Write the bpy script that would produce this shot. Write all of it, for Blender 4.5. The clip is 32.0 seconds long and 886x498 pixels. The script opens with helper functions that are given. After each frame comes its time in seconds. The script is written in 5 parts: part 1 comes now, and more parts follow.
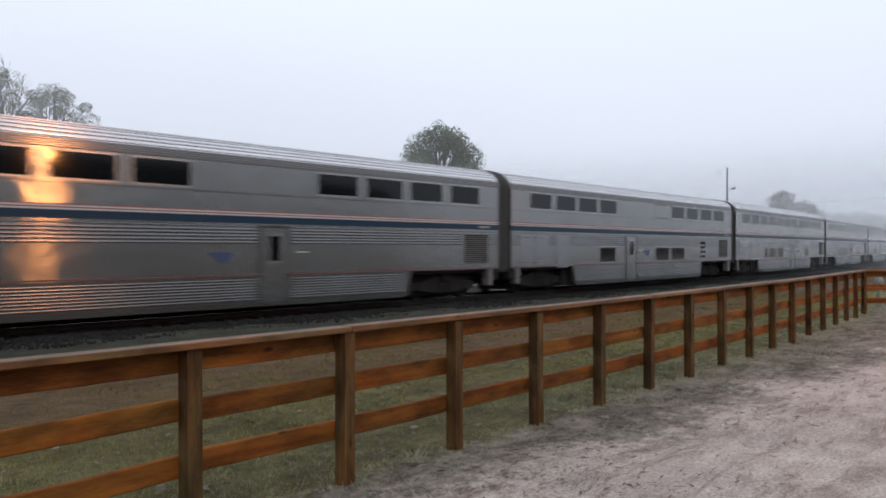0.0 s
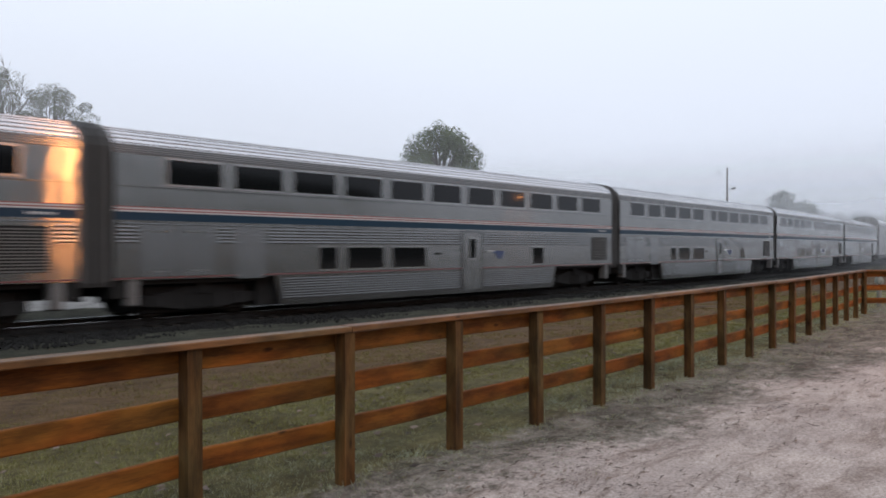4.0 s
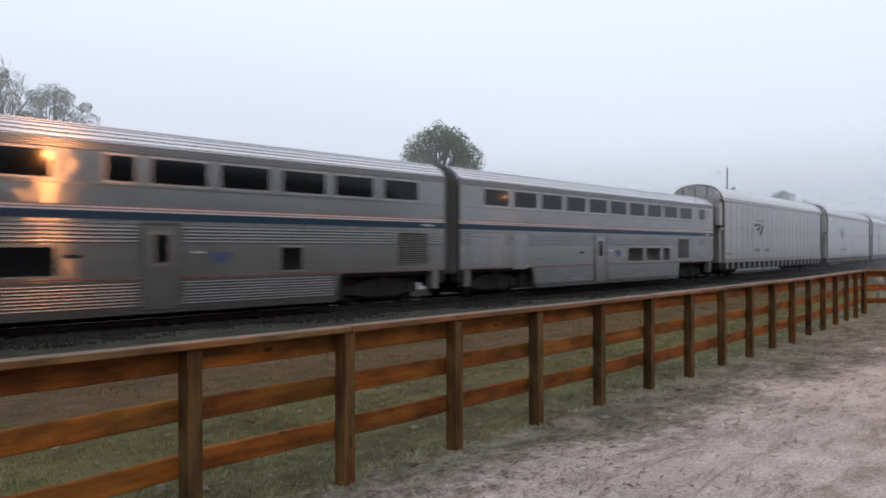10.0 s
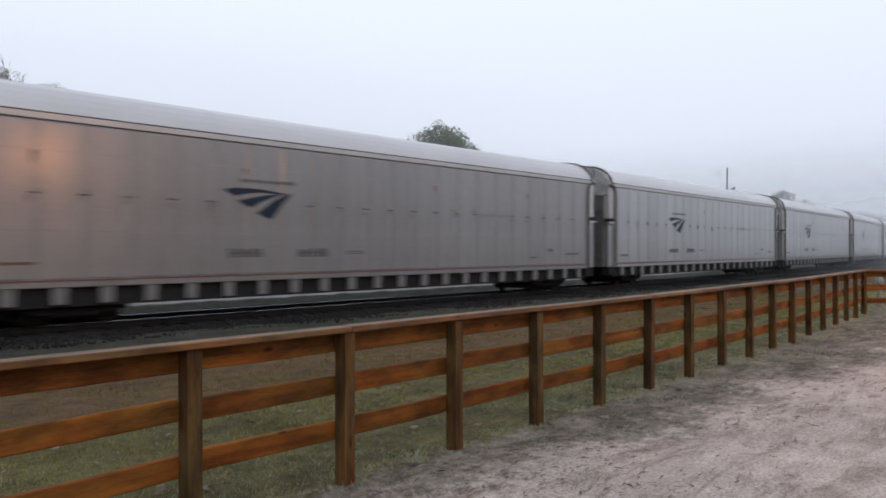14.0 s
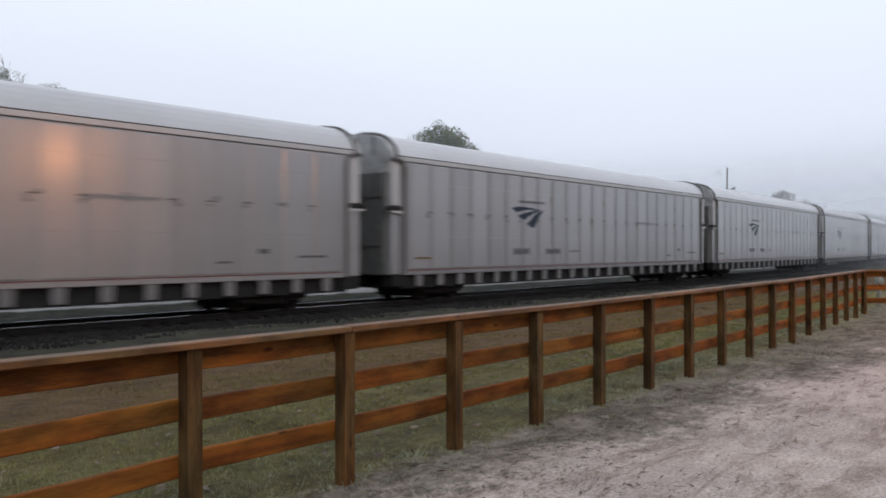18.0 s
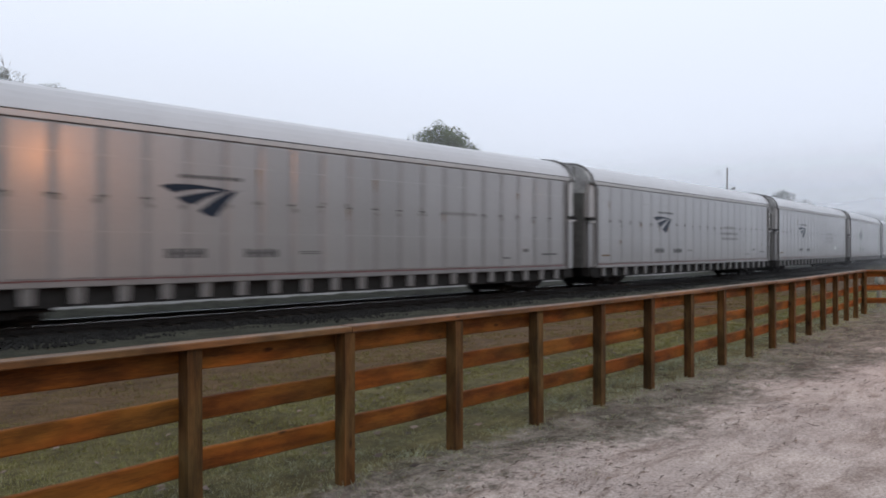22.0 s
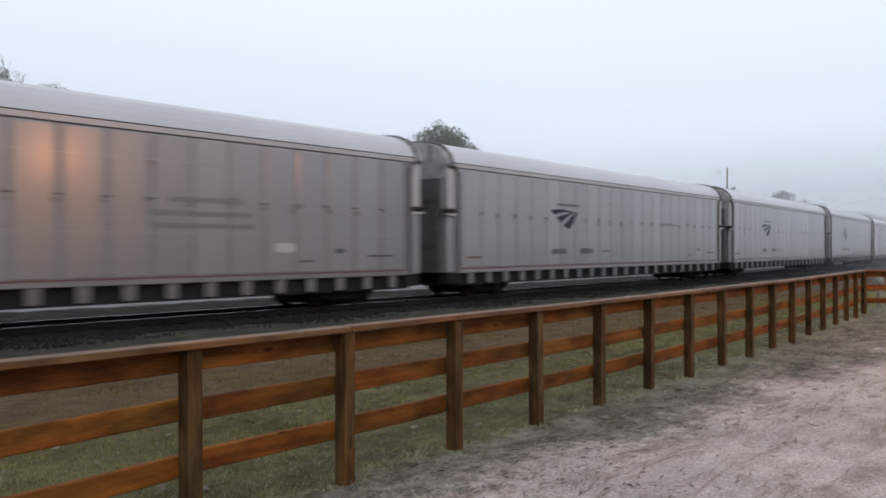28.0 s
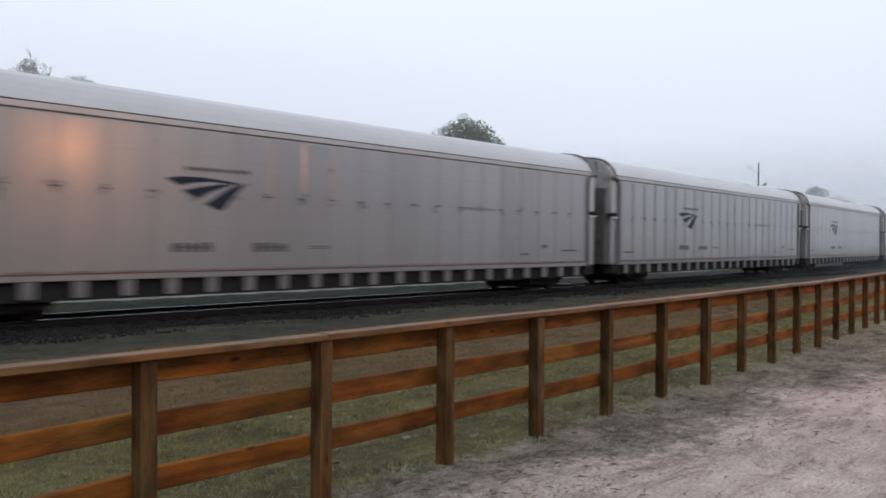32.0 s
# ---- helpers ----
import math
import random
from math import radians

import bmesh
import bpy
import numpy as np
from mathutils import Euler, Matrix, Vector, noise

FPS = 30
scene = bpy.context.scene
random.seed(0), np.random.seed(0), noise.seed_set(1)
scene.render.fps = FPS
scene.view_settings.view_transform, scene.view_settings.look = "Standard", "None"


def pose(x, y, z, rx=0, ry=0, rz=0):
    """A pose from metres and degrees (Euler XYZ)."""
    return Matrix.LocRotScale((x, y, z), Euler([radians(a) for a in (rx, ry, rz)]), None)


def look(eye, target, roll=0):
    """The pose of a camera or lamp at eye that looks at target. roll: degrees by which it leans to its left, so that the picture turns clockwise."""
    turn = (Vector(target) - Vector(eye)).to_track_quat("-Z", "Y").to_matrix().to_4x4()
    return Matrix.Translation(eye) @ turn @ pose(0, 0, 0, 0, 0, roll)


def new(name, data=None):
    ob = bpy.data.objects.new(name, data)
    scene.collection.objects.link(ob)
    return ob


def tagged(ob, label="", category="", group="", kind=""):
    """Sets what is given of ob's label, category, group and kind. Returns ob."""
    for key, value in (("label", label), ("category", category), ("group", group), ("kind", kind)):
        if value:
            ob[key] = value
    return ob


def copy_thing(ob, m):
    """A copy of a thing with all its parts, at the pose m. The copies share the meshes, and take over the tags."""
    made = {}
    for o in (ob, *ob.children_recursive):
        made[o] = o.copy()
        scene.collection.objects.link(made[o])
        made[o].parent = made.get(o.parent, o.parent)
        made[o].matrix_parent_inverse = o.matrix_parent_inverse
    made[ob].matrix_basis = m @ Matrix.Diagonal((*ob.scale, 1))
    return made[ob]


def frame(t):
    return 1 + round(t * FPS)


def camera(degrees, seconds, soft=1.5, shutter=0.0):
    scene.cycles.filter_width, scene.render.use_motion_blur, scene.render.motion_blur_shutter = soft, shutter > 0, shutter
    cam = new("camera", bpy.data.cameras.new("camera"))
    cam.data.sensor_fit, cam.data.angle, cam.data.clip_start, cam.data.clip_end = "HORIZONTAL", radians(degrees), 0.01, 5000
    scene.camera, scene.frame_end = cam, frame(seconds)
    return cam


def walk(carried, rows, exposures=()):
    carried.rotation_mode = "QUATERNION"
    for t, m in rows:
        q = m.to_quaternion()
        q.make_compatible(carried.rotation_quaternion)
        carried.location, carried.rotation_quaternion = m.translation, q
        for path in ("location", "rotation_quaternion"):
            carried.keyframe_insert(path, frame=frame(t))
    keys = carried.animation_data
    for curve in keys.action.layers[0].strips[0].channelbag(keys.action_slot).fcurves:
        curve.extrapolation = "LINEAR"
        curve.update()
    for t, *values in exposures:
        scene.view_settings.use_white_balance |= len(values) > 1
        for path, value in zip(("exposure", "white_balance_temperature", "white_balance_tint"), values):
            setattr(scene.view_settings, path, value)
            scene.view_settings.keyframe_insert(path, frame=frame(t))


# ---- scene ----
# World: x along the railway (away), y towards it, z up; ground by the fence is z = 0.
SECONDS = 32.0
cam = camera(56.13, SECONDS, soft=1.8, shutter=0.88)
YAW = 0.71668


def view(dx, dy, dz, turn, tip, lean=0.0):
    a, b = YAW + turn, -0.00116 + tip
    eye = Vector((dx, dy, 1.60 + dz))
    way = Vector((math.cos(b) * math.cos(a), math.cos(b) * math.sin(a), math.sin(b)))
    return look(eye, eye + way, math.degrees(lean))


STILL = view(0, 0, 0, 0, 0)
walk(cam, [
    (0.0, STILL), (28.3, STILL),
    (28.5, view(0.0200, 0.0097, 0.0013, 0.0011, -0.0002, 0.0003)),
    (29.0, view(0.1888, 0.0558, 0.0175, 0.0119, -0.0023, 0.0029)),
    (29.5, view(0.3362, 0.0713, 0.0360, 0.0227, -0.0047, 0.0056)),
    (30.0, view(0.4926, 0.0748, 0.0600, 0.0356, -0.0077, 0.0087)),
    (30.5, view(0.4922, 0.0698, 0.0605, 0.0348, -0.0077, 0.0086)),
    (31.0, view(0.4918, 0.0646, 0.0610, 0.0340, -0.0077, 0.0086)),
    (32.0, view(0.4916, 0.0620, 0.0615, 0.0336, -0.0077, 0.0086)),
])

# ---- world and light ----
SUN_EL, SUN_ROT = radians(14), radians(200)
world = bpy.data.worlds.new("misty_sky")
scene.world = world
world.use_nodes = True
wt = world.node_tree
wt.nodes.clear()
w_out = wt.nodes.new("ShaderNodeOutputWorld")
w_bg = wt.nodes.new("ShaderNodeBackground")
w_sky = wt.nodes.new("ShaderNodeTexSky")
w_sky.sky_type, w_sky.sun_disc = "NISHITA", False
w_sky.sun_elevation, w_sky.sun_rotation = SUN_EL, SUN_ROT
w_sky.dust_density, w_sky.air_density = 6.0, 1.5
w_scale = wt.nodes.new("ShaderNodeMixRGB")
w_scale.blend_type, w_scale.inputs[0].default_value, w_scale.inputs[2].default_value = "MULTIPLY", 1.0, (0.07, 0.07, 0.07, 1)
w_co = wt.nodes.new("ShaderNodeTexCoord")
w_sep = wt.nodes.new("ShaderNodeSeparateXYZ")
w_ramp = wt.nodes.new("ShaderNodeValToRGB")
w_ramp.color_ramp.elements[0].position, w_ramp.color_ramp.elements[0].color = 0.0, (0.69, 0.755, 0.885, 1)
w_ramp.color_ramp.elements[1].position, w_ramp.color_ramp.elements[1].color = 0.30, (0.94, 1.01, 1.16, 1)
e = w_ramp.color_ramp.elements.new(0.12)
e.color = (0.835, 0.90, 1.05, 1)
w_mix = wt.nodes.new("ShaderNodeMixRGB")
w_mix.inputs[0].default_value = 0.92
wt.links.new(w_sky.outputs[0], w_scale.inputs[1])
wt.links.new(w_co.outputs["Generated"], w_sep.inputs[0])
wt.links.new(w_sep.outputs[2], w_ramp.inputs[0])
wt.links.new(w_scale.outputs[0], w_mix.inputs[1])
wt.links.new(w_ramp.outputs[0], w_mix.inputs[2])
wt.links.new(w_mix.outputs[0], w_bg.inputs[0])
wt.links.new(w_bg.outputs[0], w_out.inputs[0])
w_bg.inputs[1].default_value = 1.0

sun_data = bpy.data.lights.new("sun", "SUN")
sun_data.energy, sun_data.angle, sun_data.color = 0.5, radians(25), (1.0, 0.95, 0.9)
sun = new("sun", sun_data)
sun.matrix_basis = look((0, 0, 50), (0 + 30 * math.sin(SUN_ROT) * -1, 30 * math.cos(SUN_ROT) * -1, 20))

# ---- materials ----
M, BRUSHED = {}, set()


def surf(name, base, rough=0.6, metal=0.0, dark=0.75, scale=2.0, fine=60.0, bump=0.15, stretch=(1, 1, 1), spec=0.5, per_object=0.0, streak=0.0, brushed=0.0, wavy=0.0):
    """Principled surface with two scales of variation, fine relief and, if asked, fine horizontal brushing."""
    m = bpy.data.materials.new(name)
    m.use_nodes = True
    nt = m.node_tree
    bs = nt.nodes["Principled BSDF"]
    bs.inputs["Roughness"].default_value, bs.inputs["Metallic"].default_value = rough, metal
    bs.inputs["Specular IOR Level"].default_value = spec
    co = nt.nodes.new("ShaderNodeTexCoord")
    mp = nt.nodes.new("ShaderNodeMapping")
    mp.inputs["Scale"].default_value = stretch
    nt.links.new(co.outputs["Object"], mp.inputs[0])
    n1 = nt.nodes.new("ShaderNodeTexNoise")
    n1.inputs["Scale"].default_value, n1.inputs["Detail"].default_value, n1.inputs["Roughness"].default_value = scale, 5, 0.6
    n2 = nt.nodes.new("ShaderNodeTexNoise")
    n2.inputs["Scale"].default_value, n2.inputs["Detail"].default_value = fine, 3
    for n in (n1, n2):
        nt.links.new(mp.outputs[0], n.inputs["Vector"])
    add = nt.nodes.new("ShaderNodeMath")
    add.operation = "MULTIPLY_ADD"
    add.inputs[1].default_value = 0.4
    nt.links.new(n2.outputs[0], add.inputs[0])
    half = nt.nodes.new("ShaderNodeMath")
    half.operation, half.inputs[1].default_value = "MULTIPLY", 0.6
    nt.links.new(n1.outputs[0], half.inputs[0])
    nt.links.new(half.outputs[0], add.inputs[2])
    ramp = nt.nodes.new("ShaderNodeValToRGB")
    ramp.color_ramp.elements[0].position, ramp.color_ramp.elements[1].position = 0.35, 0.65
    ramp.color_ramp.elements[0].color = (*[c * dark for c in base], 1)
    ramp.color_ramp.elements[1].color = (*base, 1)
    nt.links.new(add.outputs[0], ramp.inputs[0])
    last = ramp.outputs[0]
    if per_object:
        oi = nt.nodes.new("ShaderNodeObjectInfo")
        mr = nt.nodes.new("ShaderNodeMapRange")
        mr.inputs["To Min"].default_value, mr.inputs["To Max"].default_value = 1 - per_object, 1 + per_object
        nt.links.new(oi.outputs["Random"], mr.inputs[0])
        mul = nt.nodes.new("ShaderNodeVectorMath")
        mul.operation = "SCALE"
        nt.links.new(last, mul.inputs[0])
        nt.links.new(mr.outputs[0], mul.inputs["Scale"])
        last = mul.outputs[0]
    nt.links.new(last, bs.inputs["Base Color"])
    height = n2.outputs[0]
    if streak:
        mp2 = nt.nodes.new("ShaderNodeMapping")
        mp2.inputs["Scale"].default_value = (0.6, 1.0, 9.0)
        nt.links.new(co.outputs["Object"], mp2.inputs[0])
        n3 = nt.nodes.new("ShaderNodeTexNoise")
        n3.inputs["Scale"].default_value, n3.inputs["Detail"].default_value = 3.0, 4
        nt.links.new(mp2.outputs[0], n3.inputs["Vector"])
        b2 = nt.nodes.new("ShaderNodeBump")
        b2.inputs["Strength"].default_value, b2.inputs["Distance"].default_value = streak, 0.02
        nt.links.new(n3.outputs[0], b2.inputs["Height"])
        if wavy:   # gently buckled sheet metal
            n4 = nt.nodes.new("ShaderNodeTexNoise")
            n4.inputs["Scale"].default_value, n4.inputs["Detail"].default_value = 1.7, 2.5
            nt.links.new(co.outputs["Object"], n4.inputs["Vector"])
            b4 = nt.nodes.new("ShaderNodeBump")
            b4.inputs["Strength"].default_value, b4.inputs["Distance"].default_value = wavy, 0.03
            nt.links.new(n4.outputs[0], b4.inputs["Height"])
            nt.links.new(b4.outputs[0], b2.inputs["Normal"])
    if bump:
        b = nt.nodes.new("ShaderNodeBump")
        b.inputs["Strength"].default_value, b.inputs["Distance"].default_value = bump, 0.01
        nt.links.new(height, b.inputs["Height"])
        if streak:
            nt.links.new(b2.outputs[0], b.inputs["Normal"])
        nt.links.new(b.outputs[0], bs.inputs["Normal"])
    if brushed:
        tg = nt.nodes.new("ShaderNodeTangent")
        tg.direction_type, tg.uv_map = "UV_MAP", "grain"
        nt.links.new(tg.outputs[0], bs.inputs["Tangent"])
        bs.inputs["Anisotropic"].default_value, bs.inputs["Anisotropic Rotation"].default_value = brushed, 0.25
        BRUSHED.add(name)
    M[name] = m
    return m


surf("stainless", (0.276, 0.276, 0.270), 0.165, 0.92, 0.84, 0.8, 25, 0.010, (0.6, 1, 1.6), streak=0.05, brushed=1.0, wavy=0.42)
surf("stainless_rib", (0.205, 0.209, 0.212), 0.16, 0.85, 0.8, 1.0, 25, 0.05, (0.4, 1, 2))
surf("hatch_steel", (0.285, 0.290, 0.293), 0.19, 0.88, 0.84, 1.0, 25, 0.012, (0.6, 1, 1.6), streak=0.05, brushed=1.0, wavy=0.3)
# the same steel: skirt darkened for the ground it mirrors, roof lightened for sky
surf("skirt_steel_dim", (0.200, 0.202, 0.200), 0.24, 0.85, 0.75, 1.0, 25, 0.05, (0.4, 1, 2))
surf("roof_steel_lit", (0.78, 0.78, 0.79), 0.14, 0.8, 0.88, 0.7, 20, 0.05, (0.5, 1, 1))
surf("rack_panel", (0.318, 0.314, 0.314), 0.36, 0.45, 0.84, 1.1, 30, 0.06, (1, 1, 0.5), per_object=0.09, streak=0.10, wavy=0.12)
surf("frame_bright", (0.40, 0.40, 0.395), 0.26, 0.85, 0.8, 1.5, 25, 0.05, (0.6, 1, 1.5))
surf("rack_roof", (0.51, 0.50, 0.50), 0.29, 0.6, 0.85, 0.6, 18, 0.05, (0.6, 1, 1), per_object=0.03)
for coat, value in (("Coat Weight", 0.65), ("Coat Roughness", 0.19)):   # lacquered sheet
    M["rack_panel"].node_tree.nodes["Principled BSDF"].inputs[coat].default_value = value
surf("rack_frame", (0.11, 0.108, 0.105), 0.55, 0.2, 0.7, 1.5, 30, 0.1)
surf("rack_stake_dark", (0.255, 0.252, 0.254), 0.46, 0.35, 0.72, 1.5, 30, 0.06, (1, 1, 0.4), streak=0.10, wavy=0.14)
surf("rack_pale", (0.46, 0.45, 0.445), 0.42, 0.3, 0.82, 1.6, 30, 0.06, (1, 1, 0.4), streak=0.08, wavy=0.12)
surf("rack_smudge", (0.21, 0.205, 0.203), 0.6, 0.15, 0.6, 5.0, 40, 0.05)
surf("rack_panel_grimy", (0.258, 0.252, 0.250), 0.40, 0.4, 0.74, 1.1, 30, 0.06, (1, 1, 0.5), per_object=0.06, streak=0.10, wavy=0.12)
for coat, value in (("Coat Weight", 0.6), ("Coat Roughness", 0.2)):
    M["rack_panel_grimy"].node_tree.nodes["Principled BSDF"].inputs[coat].default_value = value
surf("rack_foot", (0.185, 0.181, 0.178), 0.6, 0.1, 0.7, 3.0, 40, 0.1)
surf("dark_steel", (0.03, 0.029, 0.028), 0.7, 0.2, 0.6, 3.0, 40, 0.2, spec=0.06)
surf("undergear", (0.029, 0.029, 0.029), 0.8, 0.0, 0.6, 4.0, 50, 0.3, spec=0.06)
surf("wheel_steel", (0.025, 0.023, 0.021), 0.55, 0.5, 0.6, 6.0, 50, 0.1, spec=0.06)
surf("rubber", (0.045, 0.042, 0.039), 0.75, 0.0, 0.7, 4.0, 40, 0.2)
surf("door_grey", (0.135, 0.138, 0.132), 0.6, 0.1, 0.5, 2.6, 30, 0.15)
# mottled grime on a grey raised to look sky-lit
surf("end_grey", (0.44, 0.445, 0.44), 0.55, 0.2, 0.5, 2.2, 25, 0.12)
surf("window_glass", (0.006, 0.007, 0.008), 0.07, 0.0, 0.7, 0.7, 8, 0.0, spec=0.22)
surf("rubber_seal", (0.05, 0.05, 0.05), 0.6, 0.0, 0.8, 4, 40, 0.05)
surf("stripe_red", (0.24, 0.045, 0.04), 0.45, 0.0, 0.85, 2, 40, 0.03)
surf("stripe_maroon", (0.15, 0.045, 0.045), 0.5, 0.0, 0.8, 2, 40, 0.03)
surf("stripe_white", (0.47, 0.455, 0.44), 0.45, 0.0, 0.9, 2, 40, 0.03)
surf("stripe_blue", (0.009, 0.032, 0.058), 0.4, 0.0, 0.85, 2, 40, 0.03, spec=0.22)
surf("emblem_blue", (0.035, 0.055, 0.13), 0.45, 0.0, 0.85, 2, 40, 0.03)
surf("emblem_navy", (0.012, 0.021, 0.038), 0.5, 0.0, 0.85, 2, 40, 0.03, spec=0.2)
surf("rust", (0.165, 0.095, 0.042), 0.8, 0.0, 0.6, 6, 50, 0.15)
surf("letter_faint", (0.195, 0.193, 0.193), 0.6, 0.0, 0.7, 9, 60, 0.03)
surf("letter_grey", (0.09, 0.09, 0.093), 0.6, 0.0, 0.7, 9, 60, 0.03)
surf("louver_grey", (0.17, 0.165, 0.16), 0.55, 0.3, 0.8, 2, 40, 0.05)
surf("rail_steel", (0.42, 0.41, 0.40), 0.22, 0.95, 0.7, 5, 60, 0.1)
surf("sleeper_wood", (0.030, 0.027, 0.024), 0.9, 0.0, 0.6, 3, 40, 0.4, (0.3, 1, 1), per_object=0.25, spec=0.06)
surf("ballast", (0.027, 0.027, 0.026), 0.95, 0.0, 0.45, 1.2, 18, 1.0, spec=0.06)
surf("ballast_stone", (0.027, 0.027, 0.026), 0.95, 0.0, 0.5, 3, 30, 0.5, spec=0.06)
# bark and the thin and far leaves are paled in colour to add haze
surf("bark", (0.19, 0.175, 0.155), 0.9, 0.0, 0.6, 3, 30, 0.6, (1, 1, 0.3))
surf("leaf_oak", (0.10, 0.13, 0.062), 0.7, 0.0, 0.55, 0.5, 6, 0.1)
surf("leaf_thin_hazed", (0.20, 0.215, 0.17), 0.7, 0.0, 0.6, 0.5, 6, 0.1)
surf("leaf_far_hazed", (0.17, 0.185, 0.15), 0.8, 0.0, 0.7, 0.2, 3, 0.1)
surf("pole_wood", (0.13, 0.11, 0.095), 0.85, 0.0, 0.65, 3, 40, 0.3, (1, 1, 0.2))
surf("grey_metal", (0.25, 0.25, 0.25), 0.5, 0.4, 0.8, 3, 40, 0.1)
# for the unseen wall that the train's sides mirror
surf("woods", (0.06, 0.075, 0.05), 0.9, 0.0, 0.5, 0.3, 2, 0.6)
surf("dead_leaf", (0.165, 0.12, 0.095), 0.8, 0.0, 0.5, 8, 60, 0.2)
lf = M["dead_leaf"].node_tree
lf_geo, lf_ramp = lf.nodes.new("ShaderNodeNewGeometry"), lf.nodes.new("ShaderNodeValToRGB")
lf_ramp.color_ramp.elements[0].color, lf_ramp.color_ramp.elements[1].color = (0.03, 0.021, 0.015, 1), (0.20, 0.145, 0.11, 1)
lf_ramp.color_ramp.elements.new(0.7).color = (0.13, 0.09, 0.07, 1)
lf.links.new(lf_geo.outputs["Random Per Island"], lf_ramp.inputs[0])
lf.links.new(lf_ramp.outputs[0], lf.nodes["Principled BSDF"].inputs["Base Color"])
surf("post_grey", (0.20, 0.22, 0.19), 0.8, 0.0, 0.7, 5, 40, 0.2)


def wood_mat(name, base, deep, stretch, vary=0.22):
    """Stained timber: long streaks, darker blotches and small knots."""
    m = surf(name, base, 0.78, 0.0, 0.7, 2.2, 45, 0.25, stretch, spec=0.16, per_object=vary)
    nt = m.node_tree
    ramp = next(n for n in nt.nodes if n.type == "VALTORGB")
    ramp.color_ramp.elements[0].color = (*deep, 1)
    ramp.color_ramp.elements[0].position, ramp.color_ramp.elements[1].position = 0.36, 0.66
    co = next(n for n in nt.nodes if n.type == "TEX_COORD")
    oi = next(n for n in nt.nodes if n.type == "OBJECT_INFO")
    shift = nt.nodes.new("ShaderNodeVectorMath")
    shift.operation = "MULTIPLY_ADD"
    shift.inputs[1].default_value = (37.0, 11.0, 23.0)
    nt.links.new(oi.outputs["Random"], shift.inputs[0])
    nt.links.new(co.outputs["Object"], shift.inputs[2])
    for n in [q for q in nt.nodes if q.type == "MAPPING"]:
        nt.links.new(shift.outputs[0], n.inputs[0])
    sc = nt.nodes.new("ShaderNodeMapping")
    sc.inputs["Scale"].default_value = [0.8 if q < 1 else 2.2 for q in stretch]
    nt.links.new(shift.outputs[0], sc.inputs[0])
    vo = nt.nodes.new("ShaderNodeTexVoronoi")
    vo.inputs["Scale"].default_value = 3.2
    nt.links.new(sc.outputs[0], vo.inputs["Vector"])
    kn = nt.nodes.new("ShaderNodeMapRange")
    for i, v in enumerate((0.05, 0.13, 0.25, 1.0)):
        kn.inputs[1 + i].default_value = v
    nt.links.new(vo.outputs["Distance"], kn.inputs[0])
    bl = nt.nodes.new("ShaderNodeTexNoise")
    bl.inputs["Scale"].default_value, bl.inputs["Detail"].default_value = 3.5, 4
    nt.links.new(sc.outputs[0], bl.inputs["Vector"])
    bm = nt.nodes.new("ShaderNodeMapRange")
    for i, v in enumerate((0.36, 0.60, 0.55, 1.15)):
        bm.inputs[1 + i].default_value = v
    nt.links.new(bl.outputs[0], bm.inputs[0])
    pr = nt.nodes.new("ShaderNodeMath")
    pr.operation = "MULTIPLY"
    nt.links.new(kn.outputs[0], pr.inputs[0])
    nt.links.new(bm.outputs[0], pr.inputs[1])
    sc2 = nt.nodes.new("ShaderNodeVectorMath")
    sc2.operation = "SCALE"
    bs = nt.nodes["Principled BSDF"]
    src = bs.inputs["Base Color"].links[0].from_socket
    # stain that has taken redder in some places and yellower in others
    hn = nt.nodes.new("ShaderNodeTexNoise")
    hn.inputs["Scale"].default_value, hn.inputs["Detail"].default_value = 1.9, 3
    nt.links.new(sc.outputs[0], hn.inputs["Vector"])
    hr = nt.nodes.new("ShaderNodeValToRGB")
    hr.color_ramp.elements[0].position, hr.color_ramp.elements[0].color = 0.38, (1.06, 0.92, 0.88, 1)
    hr.color_ramp.elements[1].position, hr.color_ramp.elements[1].color = 0.62, (0.92, 1.10, 1.25, 1)
    nt.links.new(hn.outputs[0], hr.inputs[0])
    hm = nt.nodes.new("ShaderNodeMixRGB")
    hm.blend_type, hm.inputs[0].default_value = "MULTIPLY", 1.0
    nt.links.new(src, hm.inputs[1])
    nt.links.new(hr.outputs[0], hm.inputs[2])
    nt.links.new(hm.outputs[0], sc2.inputs[0])
    nt.links.new(pr.outputs[0], sc2.inputs["Scale"])
    nt.links.new(sc2.outputs[0], bs.inputs["Base Color"])
    return m


wood_mat("fence_board", (0.252, 0.086, 0.012), (0.080, 0.028, 0.006), (0.35, 7, 7))
wood_mat("fence_post", (0.142, 0.069, 0.020), (0.040, 0.023, 0.009), (6, 6, 0.3))
wood_mat("fence_cap", (0.185, 0.090, 0.034), (0.090, 0.043, 0.016), (0.25, 6, 6), 0.10)
M["fence_cap"].node_tree.nodes["Principled BSDF"].inputs["Roughness"].default_value = 0.45
M["fence_cap"].node_tree.nodes["Principled BSDF"].inputs["Specular IOR Level"].default_value = 0.18


